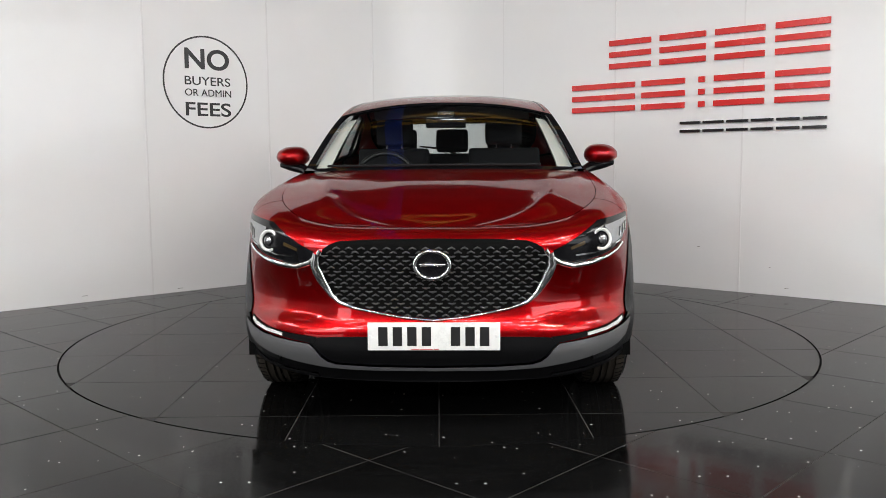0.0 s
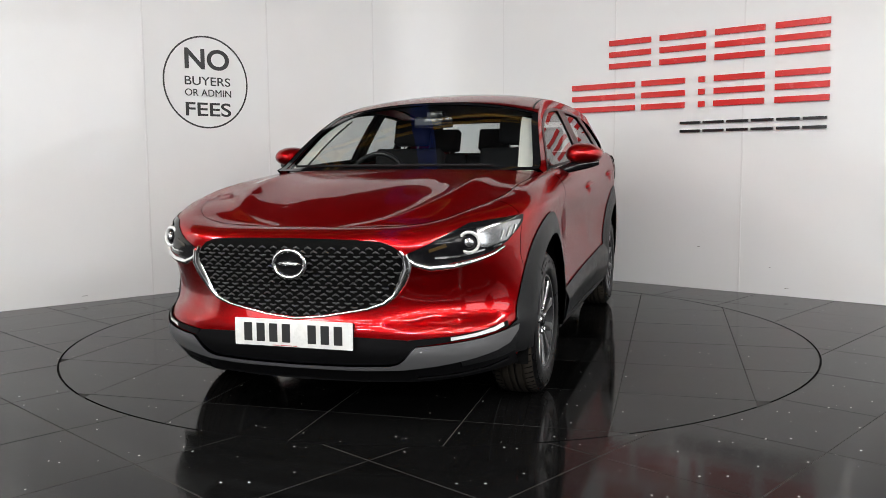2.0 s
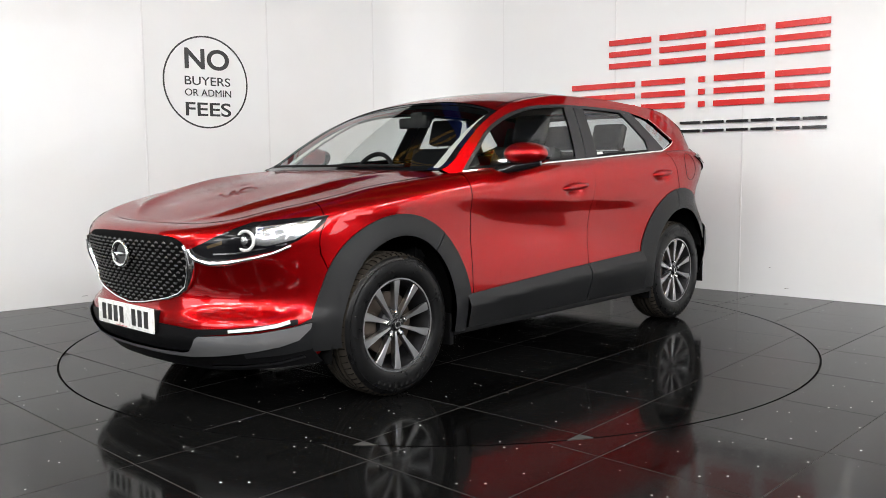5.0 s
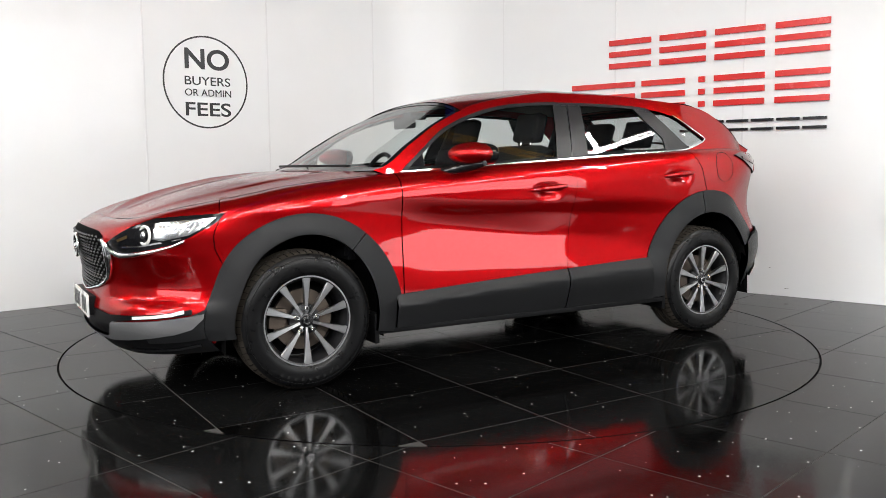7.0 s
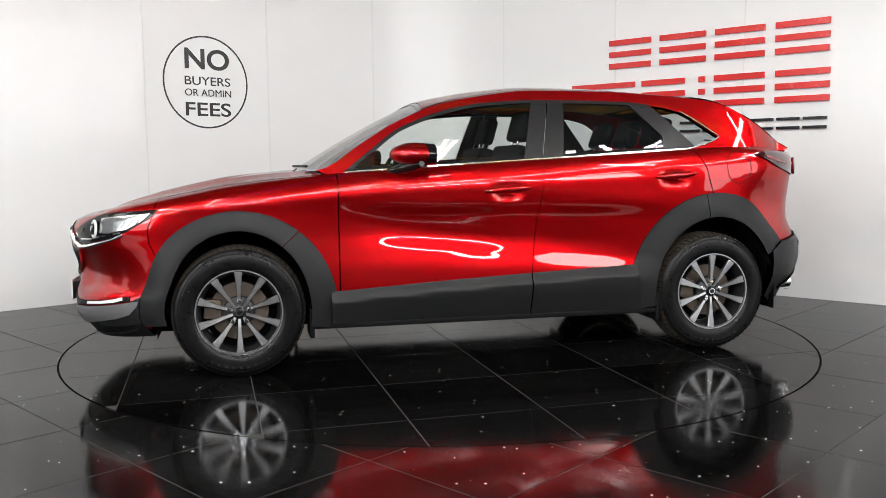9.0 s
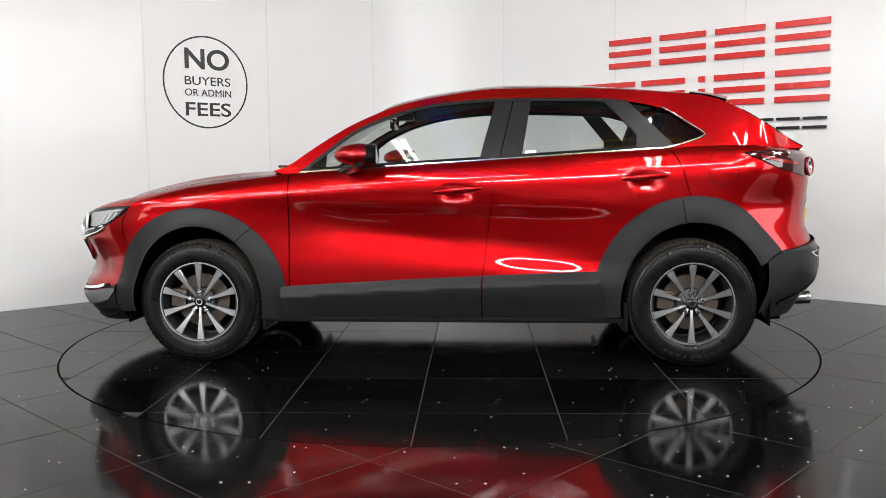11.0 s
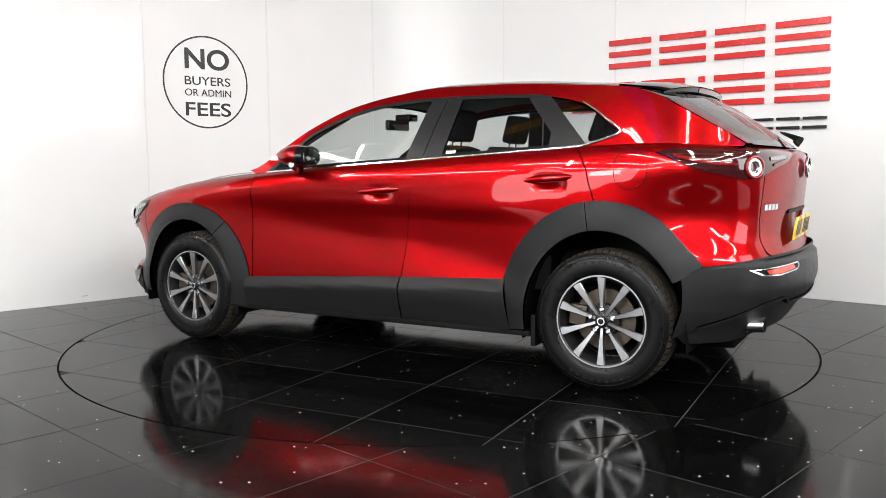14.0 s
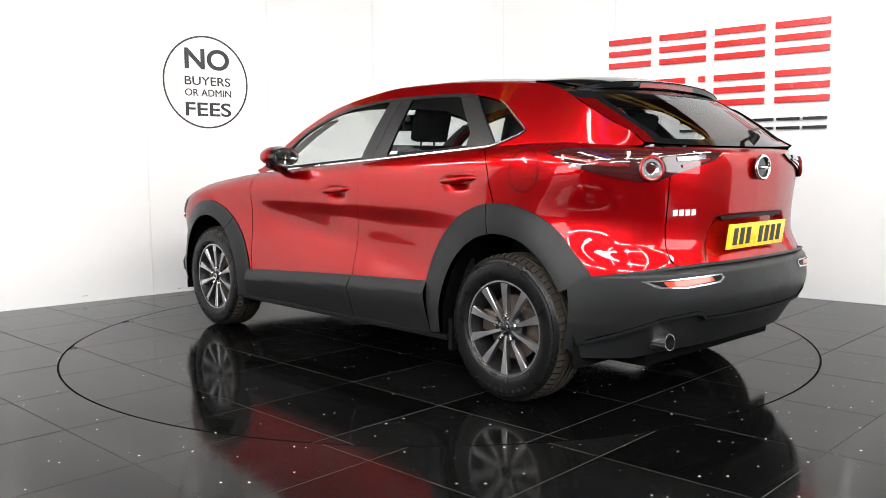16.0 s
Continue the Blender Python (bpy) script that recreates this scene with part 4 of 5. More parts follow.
cpart("grille_surround", chrome_ring(), CHROME, label="chrome grille surround", smooth=60)
WING = [(uf(0.452), 0.742), (uf(0.470), 0.714), (uf(0.505), 0.688), (uf(0.56), 0.670), (uf(0.64), 0.676), (uf(0.72), 0.696), (ux(3.26), 0.716), (ux(3.20), 0.742)]
wing_pts = [flank(*p) for p in dense(WING, 0.03)]
k = len(wing_pts) - 1
wing_pts = [p + Vector((0.010, 0.004, 0)) for p in wing_pts]
cpart("headlamp_wing", tube(wing_pts, [0.0125 * (0.55 + 0.45 * math.sin(math.pi * min(1.0, 0.2 + i / k))) for i in range(k + 1)], 10), CHROME, label="chrome blade under the headlamp", smooth=60, mirror=True)


def emblem(name, centre, tilt, size, facing):
    """Plain chrome oval with a plain disc; no device on it."""
    m = Matrix.Translation(centre) @ pose(0, 0, 0, 0, 90 * facing + tilt, 0)
    n = 40
    pts = [m @ Vector((size * 0.80 * math.cos(2 * math.pi * i / n), size * math.sin(2 * math.pi * i / n), 0.004)) for i in range(n)]
    ob = cpart(name, tube(pts, size * 0.13, 8, closed=True), CHROME, smooth=60)
    bm = bmesh.new()
    vs = [bm.verts.new(m @ Vector((size * 0.78 * math.cos(2 * math.pi * i / n), size * 0.97 * math.sin(2 * math.pi * i / n), 0.0))) for i in range(n)]
    bm.faces.new(vs)
    cpart("emblem_disc", bm, GLOSS_BLACK, ob)
    bar = tube([m @ Vector((0.0, s * size * 0.72, 0.006)) for s in (-1, -0.5, 0, 0.5, 1)], [size * 0.05, size * 0.12, size * 0.15, size * 0.12, size * 0.05], 8)
    cpart("emblem_bar", bar, CHROME, ob, smooth=60)
    return ob


emblem("front_emblem", Vector((3.556, 0, 0.688)), 0, 0.068, 1)


def number_plate(name, x, z, w, h, lean, face, mat, facing):
    m = Matrix.Translation((x, 0.004, z)) @ pose(0, 0, 0, 0, lean, 0)
    ob = cpart(name, box((-0.004, -w / 2, -h / 2), (0.004, w / 2, h / 2), 0.003, m), mat, label=face)
    for k in range(8):
        if k == 4:
            continue
        y0 = -w * 0.43 + k * w * 0.1095
        cpart("plate_bar", box((0.003 if facing > 0 else -0.0055, y0 + 0.006, -h * 0.34), (0.0055 if facing > 0 else -0.003, y0 + w * 0.082, h * 0.34), 0.0005, m), PLATE_BLACK, ob, smooth=None)
    return ob


PRINT_RED = material("red_print", (0.5, 0.03, 0.03), 0.4)
front_plate = number_plate("front_number_plate", 3.552, 0.406, 0.52, 0.111, 0, "white plate with plain black bars", PLATE_WHITE, 1)
for y0, y1 in ((-0.075, -0.045), (-0.040, 0.010), (0.015, 0.035)):
    cpart("print_bar", box((3.5555, y0 - 0.01, 0.3535), (3.5568, y1 - 0.01, 0.3565)), PRINT_RED, front_plate, smooth=None)
for y0 in (-0.245, 0.253):
    cpart("plate_screw_cap", lathe([(0, 0.003), (0.005, 0.002), (0.006, 0)], 10, Matrix.Translation((3.556, y0, 0.406)) @ pose(0, 0, 0, 0, 90, 0)), PLATE_WHITE, front_plate)
cpart("plate_holder", box((3.515, -0.25, 0.36), (3.548, 0.258, 0.452), 0.004), BLACK_PLASTIC)

# ---------- headlamps ----------
HL = [(uf(0.462), 0.722), (uf(0.53), 0.752), (uf(0.63), 0.790), (uf(0.71), 0.822), (ux(3.17), 0.842), (ux(3.065), 0.853), (ux(3.11), 0.812), (ux(3.18), 0.762), (ux(3.26), 0.726), (uf(0.70), 0.702), (uf(0.62), 0.686), (uf(0.54), 0.680), (uf(0.49), 0.692)]
panel("headlamp", HL, flank, LAMP_CAVITY, car, 0.003, 0.012, ST)
HL_IN = [(uf(0.715), 0.752), (uf(0.722), 0.806), (ux(3.18), 0.828), (ux(3.10), 0.838), (ux(3.135), 0.806), (ux(3.19), 0.768), (uf(0.75), 0.744)]
panel("headlamp_reflector", HL_IN, flank, LAMP_CLEAR, car, 0.006, 0.002, ST)
for k in range(3):
    x0 = 3.228 - 0.036 * k
    strip("reflector_rib", [(ux(x0), 0.770 + 0.010 * k), (ux(x0 - 0.012), 0.806 + 0.008 * k)], 0.006, flank, LED, 0.009)
strip("lamp_blade", [(uf(0.58), 0.712), (uf(0.66), 0.716), (uf(0.72), 0.730), (ux(3.22), 0.752)], 0.007, flank, CHROME, 0.006)
strip("indicator_bar", [(uf(0.56), 0.740), (uf(0.62), 0.760)], 0.012, flank, material("amber_indicator", (0.05, 0.032, 0.012), 0.25), 0.005)
for sgn in (1, -1):
    p = flank(uf(0.695), 0.768)
    d = Vector((0.93, 0.36 * sgn, 0.08)).normalized()
    c = Vector((p.x, p.y * sgn, p.z)) + d * 0.004
    m = Matrix.Translation(c) @ d.to_track_quat("Z", "Y").to_matrix().to_4x4()
    n = 32
    arc = [m @ Vector((0.040 * math.cos(2 * math.pi * i / n), 0.040 * math.sin(2 * math.pi * i / n), 0)) for i in range(n)]
    cpart("running_light_ring", tube(arc, 0.0068, 6, closed=True), LED, smooth=60)
    cpart("projector", lathe([(0.0, 0.014), (0.014, 0.011), (0.025, 0.003), (0.030, -0.004), (0.040, -0.004)], 28, m), LAMP_CAVITY, smooth=60)
    cpart("projector_lens", lathe([(0.0, 0.019), (0.010, 0.017), (0.018, 0.011)], 24, m), LAMP_CLEAR, smooth=60)

# ---------- door mirrors, handles, small outside parts ----------


def mirror_shell():
    bm = bmesh.new()
    bmesh.ops.create_uvsphere(bm, u_segments=24, v_segments=14, radius=1)
    for v in bm.verts:
        x, y, z = v.co
        z2 = z * (0.070 if z > 0 else 0.060)
        k = 0.5 * (y + 1)
        v.co = Vector((1.765 + x * 0.135 * (1 - 0.25 * k * k) - 0.03 * k, 0.915 + math.copysign(abs(y) ** 0.8, y) * 0.100, 1.128 + z2 * (1 - 0.22 * k)))
        if v.co.x < 1.665:
            v.co.x = 1.665 + (v.co.x - 1.665) * 0.15
    return bm


cpart("door_mirror", mirror_shell(), PAINT, smooth=70, mirror=True)
cpart("mirror_skirt", tube([(1.73, 0.99, 1.082), (1.75, 0.93, 1.076), (1.78, 0.87, 1.064), (1.83, 0.815, 1.045), (1.87, 0.79, 1.035)], [0.016, 0.030, 0.032, 0.026, 0.022], 10), GLOSS_BLACK, smooth=70, mirror=True)
bm = lathe([(0.0, 0.0), (0.9, 0.0), (1.0, -0.2)], 28)
for v in bm.verts:
    v.co = Vector((1.650 + v.co.z * 0.01, 0.915 + v.co.x * 0.075, 1.128 + v.co.y * 0.045))
cpart("mirror_glass", bm, material("mirror_glass", (0.55, 0.56, 0.57), 0.01, 1.0), mirror=True)
bm = lathe([(0.0, 0.0), (0.96, 0.0), (1.0, 0.4), (1.05, 1.0)], 28)
for v in bm.verts:
    v.co = Vector((1.652 + v.co.z * 0.05, 0.915 + v.co.x * 0.089, 1.128 + v.co.y * 0.056))
cpart("mirror_bezel", bm, GLOSS_BLACK, smooth=50, mirror=True)

for hx0, hx1, hz in ((1.365, 1.105, 0.942), (0.385, 0.135, 1.006)):
    n = 12
    pts, rs = [], []
    for i in range(n + 1):
        k = i / n
        x = hx0 + (hx1 - hx0) * k
        bow = math.sin(math.pi * k)
        p = flank(ux(x), hz)
        edge = flank(ux(x), hz + 0.085).y
        pts.append((x, max(p.y, edge) - 0.003 + 0.016 * bow ** 0.8, hz + 0.020 * (k - 0.5)))
        rs.append(0.006 + 0.014 * bow ** 0.6)
    cpart("door_handle", tube(pts, rs, 10), PAINT, smooth=70, mirror=True)

n = 40
pts = []
for i in range(n):
    x, z = -0.14 + 0.078 * math.cos(2 * math.pi * i / n), 1.032 + 0.075 * math.sin(2 * math.pi * i / n)
    pts.append(flank(ux(x), z) + Vector((0, 0.0008, 0)))
cpart("fuel_flap_gap", tube(pts, 0.0018, 5, closed=True), BLACK_PLASTIC, smooth=None)

# ---------- tail ----------
TL = [(ux(-0.255), 1.092), (ux(-0.33), 1.106), (ux(-0.45), 1.110), (ub(0.66), 1.112), (ub(0.50), 1.112), (ub(0.40), 1.110), (ub(0.285), 1.104), (ub(0.38), 1.074), (ub(0.48), 1.052), (ub(0.56), 1.030), (ub(0.63), 1.000), (ub(0.70), 1.000), (ux(-0.50), 1.034), (ux(-0.36), 1.067)]
panel("tail_lamp", TL, flank, LAMP_DARK, car, 0.010, 0.014, ST, label="dark red wrap-round tail lamp")
strip("tail_lamp_bar", [(ux(-0.34), 1.082), (ux(-0.45), 1.072), (ub(0.73), 1.066)], 0.010, flank, LAMP_RED, 0.014)
strip("tail_lamp_bar", [(ub(0.55), 1.086), (ub(0.46), 1.090), (ub(0.40), 1.093)], 0.014, flank, LAMP_CLEAR, 0.014)
strip("tail_lamp_bar", [(ub(0.53), 1.060), (ub(0.46), 1.072), (ub(0.38), 1.086)], 0.010, flank, LAMP_RED, 0.015)
for sgn in (1, -1):
    p = flank(ub(0.66), 1.052)
    d = Vector((-0.80, 0.60 * sgn, 0.05)).normalized()
    c = Vector((p.x, p.y * sgn, p.z)) + d * 0.014
    m = Matrix.Translation(c) @ d.to_track_quat("Z", "Y").to_matrix().to_4x4()
    n = 28
    cpart("tail_lamp_ring", tube([m @ Vector((0.046 * math.cos(2 * math.pi * i / n), 0.046 * math.sin(2 * math.pi * i / n), 0)) for i in range(n)], 0.008, 8, closed=True), LAMP_RED, smooth=60)
    cpart("reversing_lens", lathe([(0.0, -0.010), (0.020, -0.006), (0.028, 0.002), (0.042, 0.002)], 28, m), LAMP_CLEAR, smooth=40)



def bumper_off(u, z):
    """The upper lip of the rear bumper looks up, the lower part draws in."""
    return 0.026 - 0.024 * max(0.0, min(1.0, (z - 0.612) / 0.034)) - 0.015 * max(0.0, (0.42 - z) / 0.14)


panel("rear_bumper", su([(-0.37, 0.56)]) + [(ux(-0.43), 0.60), (ub(0.74), 0.628), (ub(0.60), 0.640), (ub(0.40), 0.645), (U_END, 0.648), (U_END, 0.430), (ub(0.425), 0.430), (ub(0.45), 0.450), (ub(0.49), 0.458), (ub(0.63), 0.442), (ub(0.76), 0.376), (ux(-0.48), 0.335), (ux(-0.40), 0.30), (ux(-0.375), 0.29), (ux(-0.385), 0.42)], flank, CLAD, car, bumper_off, 0.05, (0.05, 0.014), mirror_join=True, label="dark grey plastic rear bumper")
strip("bumper_crease", [(ux(-0.48), 0.345), (ub(0.76), 0.382), (ub(0.63), 0.448), (ub(0.49), 0.464), (ub(0.45), 0.458), (ub(0.425), 0.436), (ub(0.20), 0.436), (U_END, 0.437)], 0.014, flank, CLAD, 0.032, height=0.012)
panel("rear_chin", [(U_END, 0.30), (ub(0.50), 0.285), (ub(0.66), 0.262), (ux(-0.46), 0.262), (ux(-0.40), 0.30), (ux(-0.48), 0.345), (ub(0.76), 0.390), (ub(0.63), 0.455), (ub(0.49), 0.470), (ub(0.425), 0.445), (U_END, 0.445)], flank, CLAD, car, 0.004, 0.1, ST, mirror_join=True)
panel("reflector_slot", [(ub(0.36), 0.608), (ub(0.34), 0.592), (ub(0.37), 0.572), (ub(0.55), 0.560), (ub(0.66), 0.566), (ub(0.715), 0.596), (ub(0.60), 0.600)], flank, CHROME, car, 0.0285, 0.006, ST)
panel("reflector_slot", [(ub(0.372), 0.602), (ub(0.356), 0.592), (ub(0.38), 0.578), (ub(0.55), 0.566), (ub(0.65), 0.572), (ub(0.695), 0.592), (ub(0.60), 0.595)], flank, BLACK_PLASTIC, car, 0.0305, 0.006, ST)
panel("rear_reflector", [(ub(0.425), 0.600), (ub(0.405), 0.582), (ub(0.55), 0.569), (ub(0.630), 0.572), (ub(0.645), 0.590)], flank, AMBER_RED, car, 0.0325, 0.006, ST)
strip("bumper_top_edge", [(ux(-0.45), 0.606), (ub(0.72), 0.630), (ub(0.60), 0.642), (ub(0.40), 0.648), (U_END, 0.651)], 0.010, flank, CLAD, 0.018, height=0.02)

number_plate("rear_number_plate", -0.758, 0.755, 0.52, 0.111, -8, "yellow plate with plain black bars", PLATE_YELLOW, -1)
# black strip in place of the shadow under the plate hollow's upper edge
panel("plate_lamp_trim", [(U_END, 0.834), (ub(0.27), 0.830), (ub(0.285), 0.846), (U_END, 0.851)], flank, BLACK_PLASTIC, car, 0.002, 0.02, ST, mirror_join=True)
emblem("rear_emblem", Vector((-0.772, 0, 1.052)), 0, 0.062, -1)
for k in range(4):
    strip("badge_bar", [(ub(0.552 - k * 0.031), 0.868), (ub(0.529 - k * 0.031), 0.870)], 0.026, flank, BADGE_SILVER, 0.003, both=False, height=0.003)
cpart("exhaust_tip", tube([(-0.48, 0.575, 0.325), (-0.685, 0.585, 0.335)], 0.036, 20), CHROME, smooth=60)
cpart("exhaust_bore", tube([(-0.60, 0.580, 0.330), (-0.6862, 0.585, 0.335)], 0.031, 18), UNDER)
cpart("rear_wiper", tube([(-0.715, 0.0, 1.165), (-0.735, -0.01, 1.185), (-0.66, -0.10, 1.215), (-0.60, -0.30, 1.235)], [0.022, 0.018, 0.010, 0.006], 8), BLACK_PLASTIC, smooth=60)
strip("roof_channel", [(0.02 + 0.96 * i / 20, 0.055) for i in range(21)], 0.016, roof_top, BLACK_PLASTIC, 0.001)

# wipers at the foot of the windscreen
for y0, y1 in ((-0.10, 0.52), (-0.62, -0.05)):
    pts = [screen(0.03, 1 - abs(y) / 0.74) for y in (y0, (y0 + y1) / 2, y1)]
    cpart("wiper", tube([(p.x + 0.012, y, p.z + 0.014) for p, y in zip(pts, (y0, (y0 + y1) / 2, y1))], 0.008, 6), BLACK_PLASTIC, smooth=60)

# ---------- wheels ----------


def tyre_mesh():
    prof = [(0.214, -0.092), (0.226, -0.104), (0.262, -0.112), (0.300, -0.106), (0.322, -0.092), (0.332, -0.074)]
    for g in (-0.048, -0.016, 0.016, 0.048):
        prof += [(0.336, g - 0.006), (0.328, g - 0.004), (0.328, g + 0.004), (0.336, g + 0.006)]
    prof += [(0.332, 0.074), (0.322, 0.092), (0.314, 0.097), (0.300, 0.106), (0.285, 0.1085), (0.262, 0.112), (0.240, 0.108), (0.226, 0.104), (0.214, 0.092)]
    return lathe(prof, 96)


TREAD = [(0.3235, -0.0925), (0.3335, -0.074), (0.3365, -0.054), (0.329, -0.052), (0.329, -0.044), (0.3372, -0.042), (0.3375, -0.020), (0.329, -0.018), (0.329, -0.010), (0.3378, -0.008),
         (0.3378, 0.008), (0.329, 0.010), (0.329, 0.018), (0.3375, 0.020), (0.3372, 0.042), (0.329, 0.044), (0.329, 0.052), (0.3365, 0.054), (0.3335, 0.074), (0.3235, 0.0925)]


def tread_grooves():
    """Narrow slots across the shoulders of the tread."""
    bm = bmesh.new()
    for i in range(64):
        for sgn in (-1, 1):
            m2 = pose(0, 0, 0, 0, 0, i * 360 / 64) @ Matrix.Translation((0.330, 0, sgn * 0.073)) @ pose(0, 0, 0, 8, -sgn * 14, 0)
            add_box(bm, (-0.004, -0.0012, -0.018), (0.0055, 0.0012, 0.018), m2)
    return bm


def spoke_mesh(k):
    """One tapered spoke with a raised face, turned to its place."""
    bm = bmesh.new()
    rows = []
    for r, w, z in ((0.034, 0.0075, 0.076), (0.075, 0.0085, 0.082), (0.13, 0.0125, 0.087), (0.18, 0.0180, 0.091), (0.2085, 0.0220, 0.092)):
        rows.append([bm.verts.new((r, -w, z - 0.004)), bm.verts.new((r, -w * 0.80, z)), bm.verts.new((r, w * 0.80, z + 0.001)), bm.verts.new((r, w, z - 0.004)), bm.verts.new((r, w * 0.55, z - 0.035)), bm.verts.new((r, -w * 0.55, z - 0.035))])
    for a, b in zip(rows, rows[1:]):
        for i in range(6):
            bm.faces.new((a[i], a[(i + 1) % 6], b[(i + 1) % 6], b[i]))
    bm.faces.new(rows[0][::-1])
    bm.faces.new(rows[-1])
    bmesh.ops.recalc_face_normals(bm, faces=bm.faces[:])
    bmesh.ops.rotate(bm, verts=bm.verts[:], matrix=Matrix.Rotation(radians(18 + 36 * k), 3, "Z"))
    return bm


def make_wheel(m):
    w = empty("wheel", m)
    w.parent = car
    part("tyre", tyre_mesh(), TYRE, w, smooth=40)
    part("tread", lathe(TREAD, 96), TREAD_RUBBER, w, smooth=25)
    tagged(part("tread_pattern", tread_grooves(), UNDER, w), kind="stuff")
    for k in range(2):
        for i in range(9):
            a = radians(60 + 180 * k + i * 7.5)
            m2 = pose(0, 0, 0, 0, 0, math.degrees(a)) @ Matrix.Translation((0.279, 0, 0.1085))
            part("sidewall_bar", box((-0.008, -0.0065, 0), (0.008, 0.0065, 0.0018), 0, m2), TYRE_MARK, w)
    part("sidewall_ridge", ring(0.300, 0.3035, 0.1045, 0.1075, 72), TYRE, w)
    part("rim", lathe([(0.212, -0.09), (0.195, -0.06), (0.190, 0.05), (0.203, 0.078), (0.206, 0.091), (0.214, 0.096), (0.2205, 0.096), (0.2215, 0.090)], 72), ALLOY_DARK, w, smooth=40)
    part("rim_lip", ring(0.2125, 0.2195, 0.090, 0.0975, 72), ALLOY, w, smooth=40)
    for k in range(10):
        part("spoke", spoke_mesh(k), ALLOY, w)
    part("hub", lathe([(0.0, 0.079), (0.030, 0.079), (0.036, 0.074), (0.052, 0.060), (0.075, 0.052), (0.080, 0.03)], 40), ALLOY_DARK, w, smooth=40)
    part("centre_cap", lathe([(0.0, 0.090), (0.018, 0.089), (0.026, 0.084), (0.027, 0.076)], 30), GLOSS_BLACK, w, smooth=40)
    part("cap_ring", ring(0.0135, 0.0185, 0.0895, 0.0920, 24), CHROME, w)
    for k in range(5):
        a = radians(90 + 72 * k)
        part("wheel_nut", lathe([(0.0, 0.090), (0.008, 0.090), (0.0130, 0.085), (0.0135, 0.05)], 6, Matrix.Translation((0.056 * math.cos(a), 0.056 * math.sin(a), 0))), CHROME, w)
    part("brake_disc", lathe([(0.05, 0.02), (0.148, 0.02), (0.148, -0.004), (0.05, -0.004)], 48), DISC_STEEL, w, smooth=30)
    cal = box((-0.05, 0.09, -0.02), (0.05, 0.175, 0.045), 0.012)
    bmesh.ops.rotate(cal, verts=cal.verts[:], matrix=Matrix.Rotation(radians(84), 3, "Z"))
    part("brake_caliper", cal, DISC_STEEL, w, smooth=40)
    part("hub_back", lathe([(0.0, -0.06), (0.19, -0.06), (0.19, -0.05), (0.0, -0.05)], 40), UNDER, w)
    return w


for wx in (AXLE, 0.0):
    for sgn in (1, -1):
        flip = pose(0, 0, 0, -90, 0, 0) if sgn > 0 else pose(0, 0, 0, 90, 0, 0)
        turn = Matrix.Translation(Vector((wx, sgn * 0.765, WHEEL_R)) + CAR_SHIFT) @ flip
        if sgn > 0:
            turn = turn @ pose(0, 0, 0, 0, 0, 180)
        make_wheel(turn)

# ---------- under and inside ----------
for wx in (AXLE, 0.0):
    bm = bmesh.new()
    n = 20
    rows = [[bm.verts.new((wx + 0.40 * math.cos(math.pi * i / n), y, 0.25 + 0.53 * math.sin(math.pi * i / n) ** 0.8 if 0 < i < n else 0.22)) for y in (0.50, 0.862)] for i in range(n + 1)]
    for a, b in zip(rows, rows[1:]):
        bm.faces.new((a[0], a[1], b[1], b[0]))
    bm.faces.new([r[0] for r in rows])
    cpart("wheel_liner", bm, UNDER, smooth=40, mirror=True)
cpart("underbody", box((-0.55, -0.56, 0.20), (3.30, 0.56, 0.34), 0.03), UNDER)
# unseen box added to keep wall light out from under the nose
cpart("splash_shield", box((2.98, -0.60, 0.215), (3.20, 0.60, 0.25), 0.015), UNDER)
cpart("floor_pan", box((0.42, -0.80, 0.24), (2.24, 0.80, 0.40), 0.02), UNDER)
cpart("boot_tub", box((-0.60, -0.52, 0.34), (0.42, 0.52, 0.86), 0.03), SEAT)
cpart("engine_bay", box((2.15, -0.52, 0.33), (3.36, 0.52, 0.74), 0.03), UNDER)


def dashboard():
    bm = bmesh.new()
    prof = [(2.40, 0.98), (2.05, 1.02), (1.86, 1.00), (1.80, 0.94), (1.84, 0.80), (1.95, 0.60), (2.40, 0.60)]
    rows = [[bm.verts.new((x, y, z)) for x, z in prof] for y in (-0.74, 0.74)]
    k = len(prof)
    for i in range(k):
        bm.faces.new((rows[0][i], rows[0][(i + 1) % k], rows[1][(i + 1) % k], rows[1][i]))
    bm.faces.new(rows[0][::-1])
    bm.faces.new(rows[1])
    bmesh.ops.recalc_face_normals(bm, faces=bm.faces[:])
    bmesh.ops.bevel(bm, geom=bm.edges[:], offset=0.02, segments=2, affect="EDGES")
    return bm


cpart("dashboard", dashboard(), SEAT)
m = Matrix.Translation((1.70, -0.37, 0.98)) @ pose(0, 0, 0, 0, 68, 0)
n = 32
wheel_rim = cpart("steering_wheel", tube([m @ Vector((0.18 * math.cos(2 * math.pi * i / n), 0.18 * math.sin(2 * math.pi * i / n), 0)) for i in range(n)], 0.015, 8, closed=True), SATIN_PILLAR, smooth=60)
cpart("airbag_cover", box((-0.07, -0.09, -0.03), (0.07, 0.09, 0.02), 0.02, m), SATIN_PILLAR, wheel_rim)
cpart("steering_spoke", box((-0.02, -0.175, -0.01), (0.02, 0.175, 0.005), 0.004, m), SATIN_PILLAR, wheel_rim)


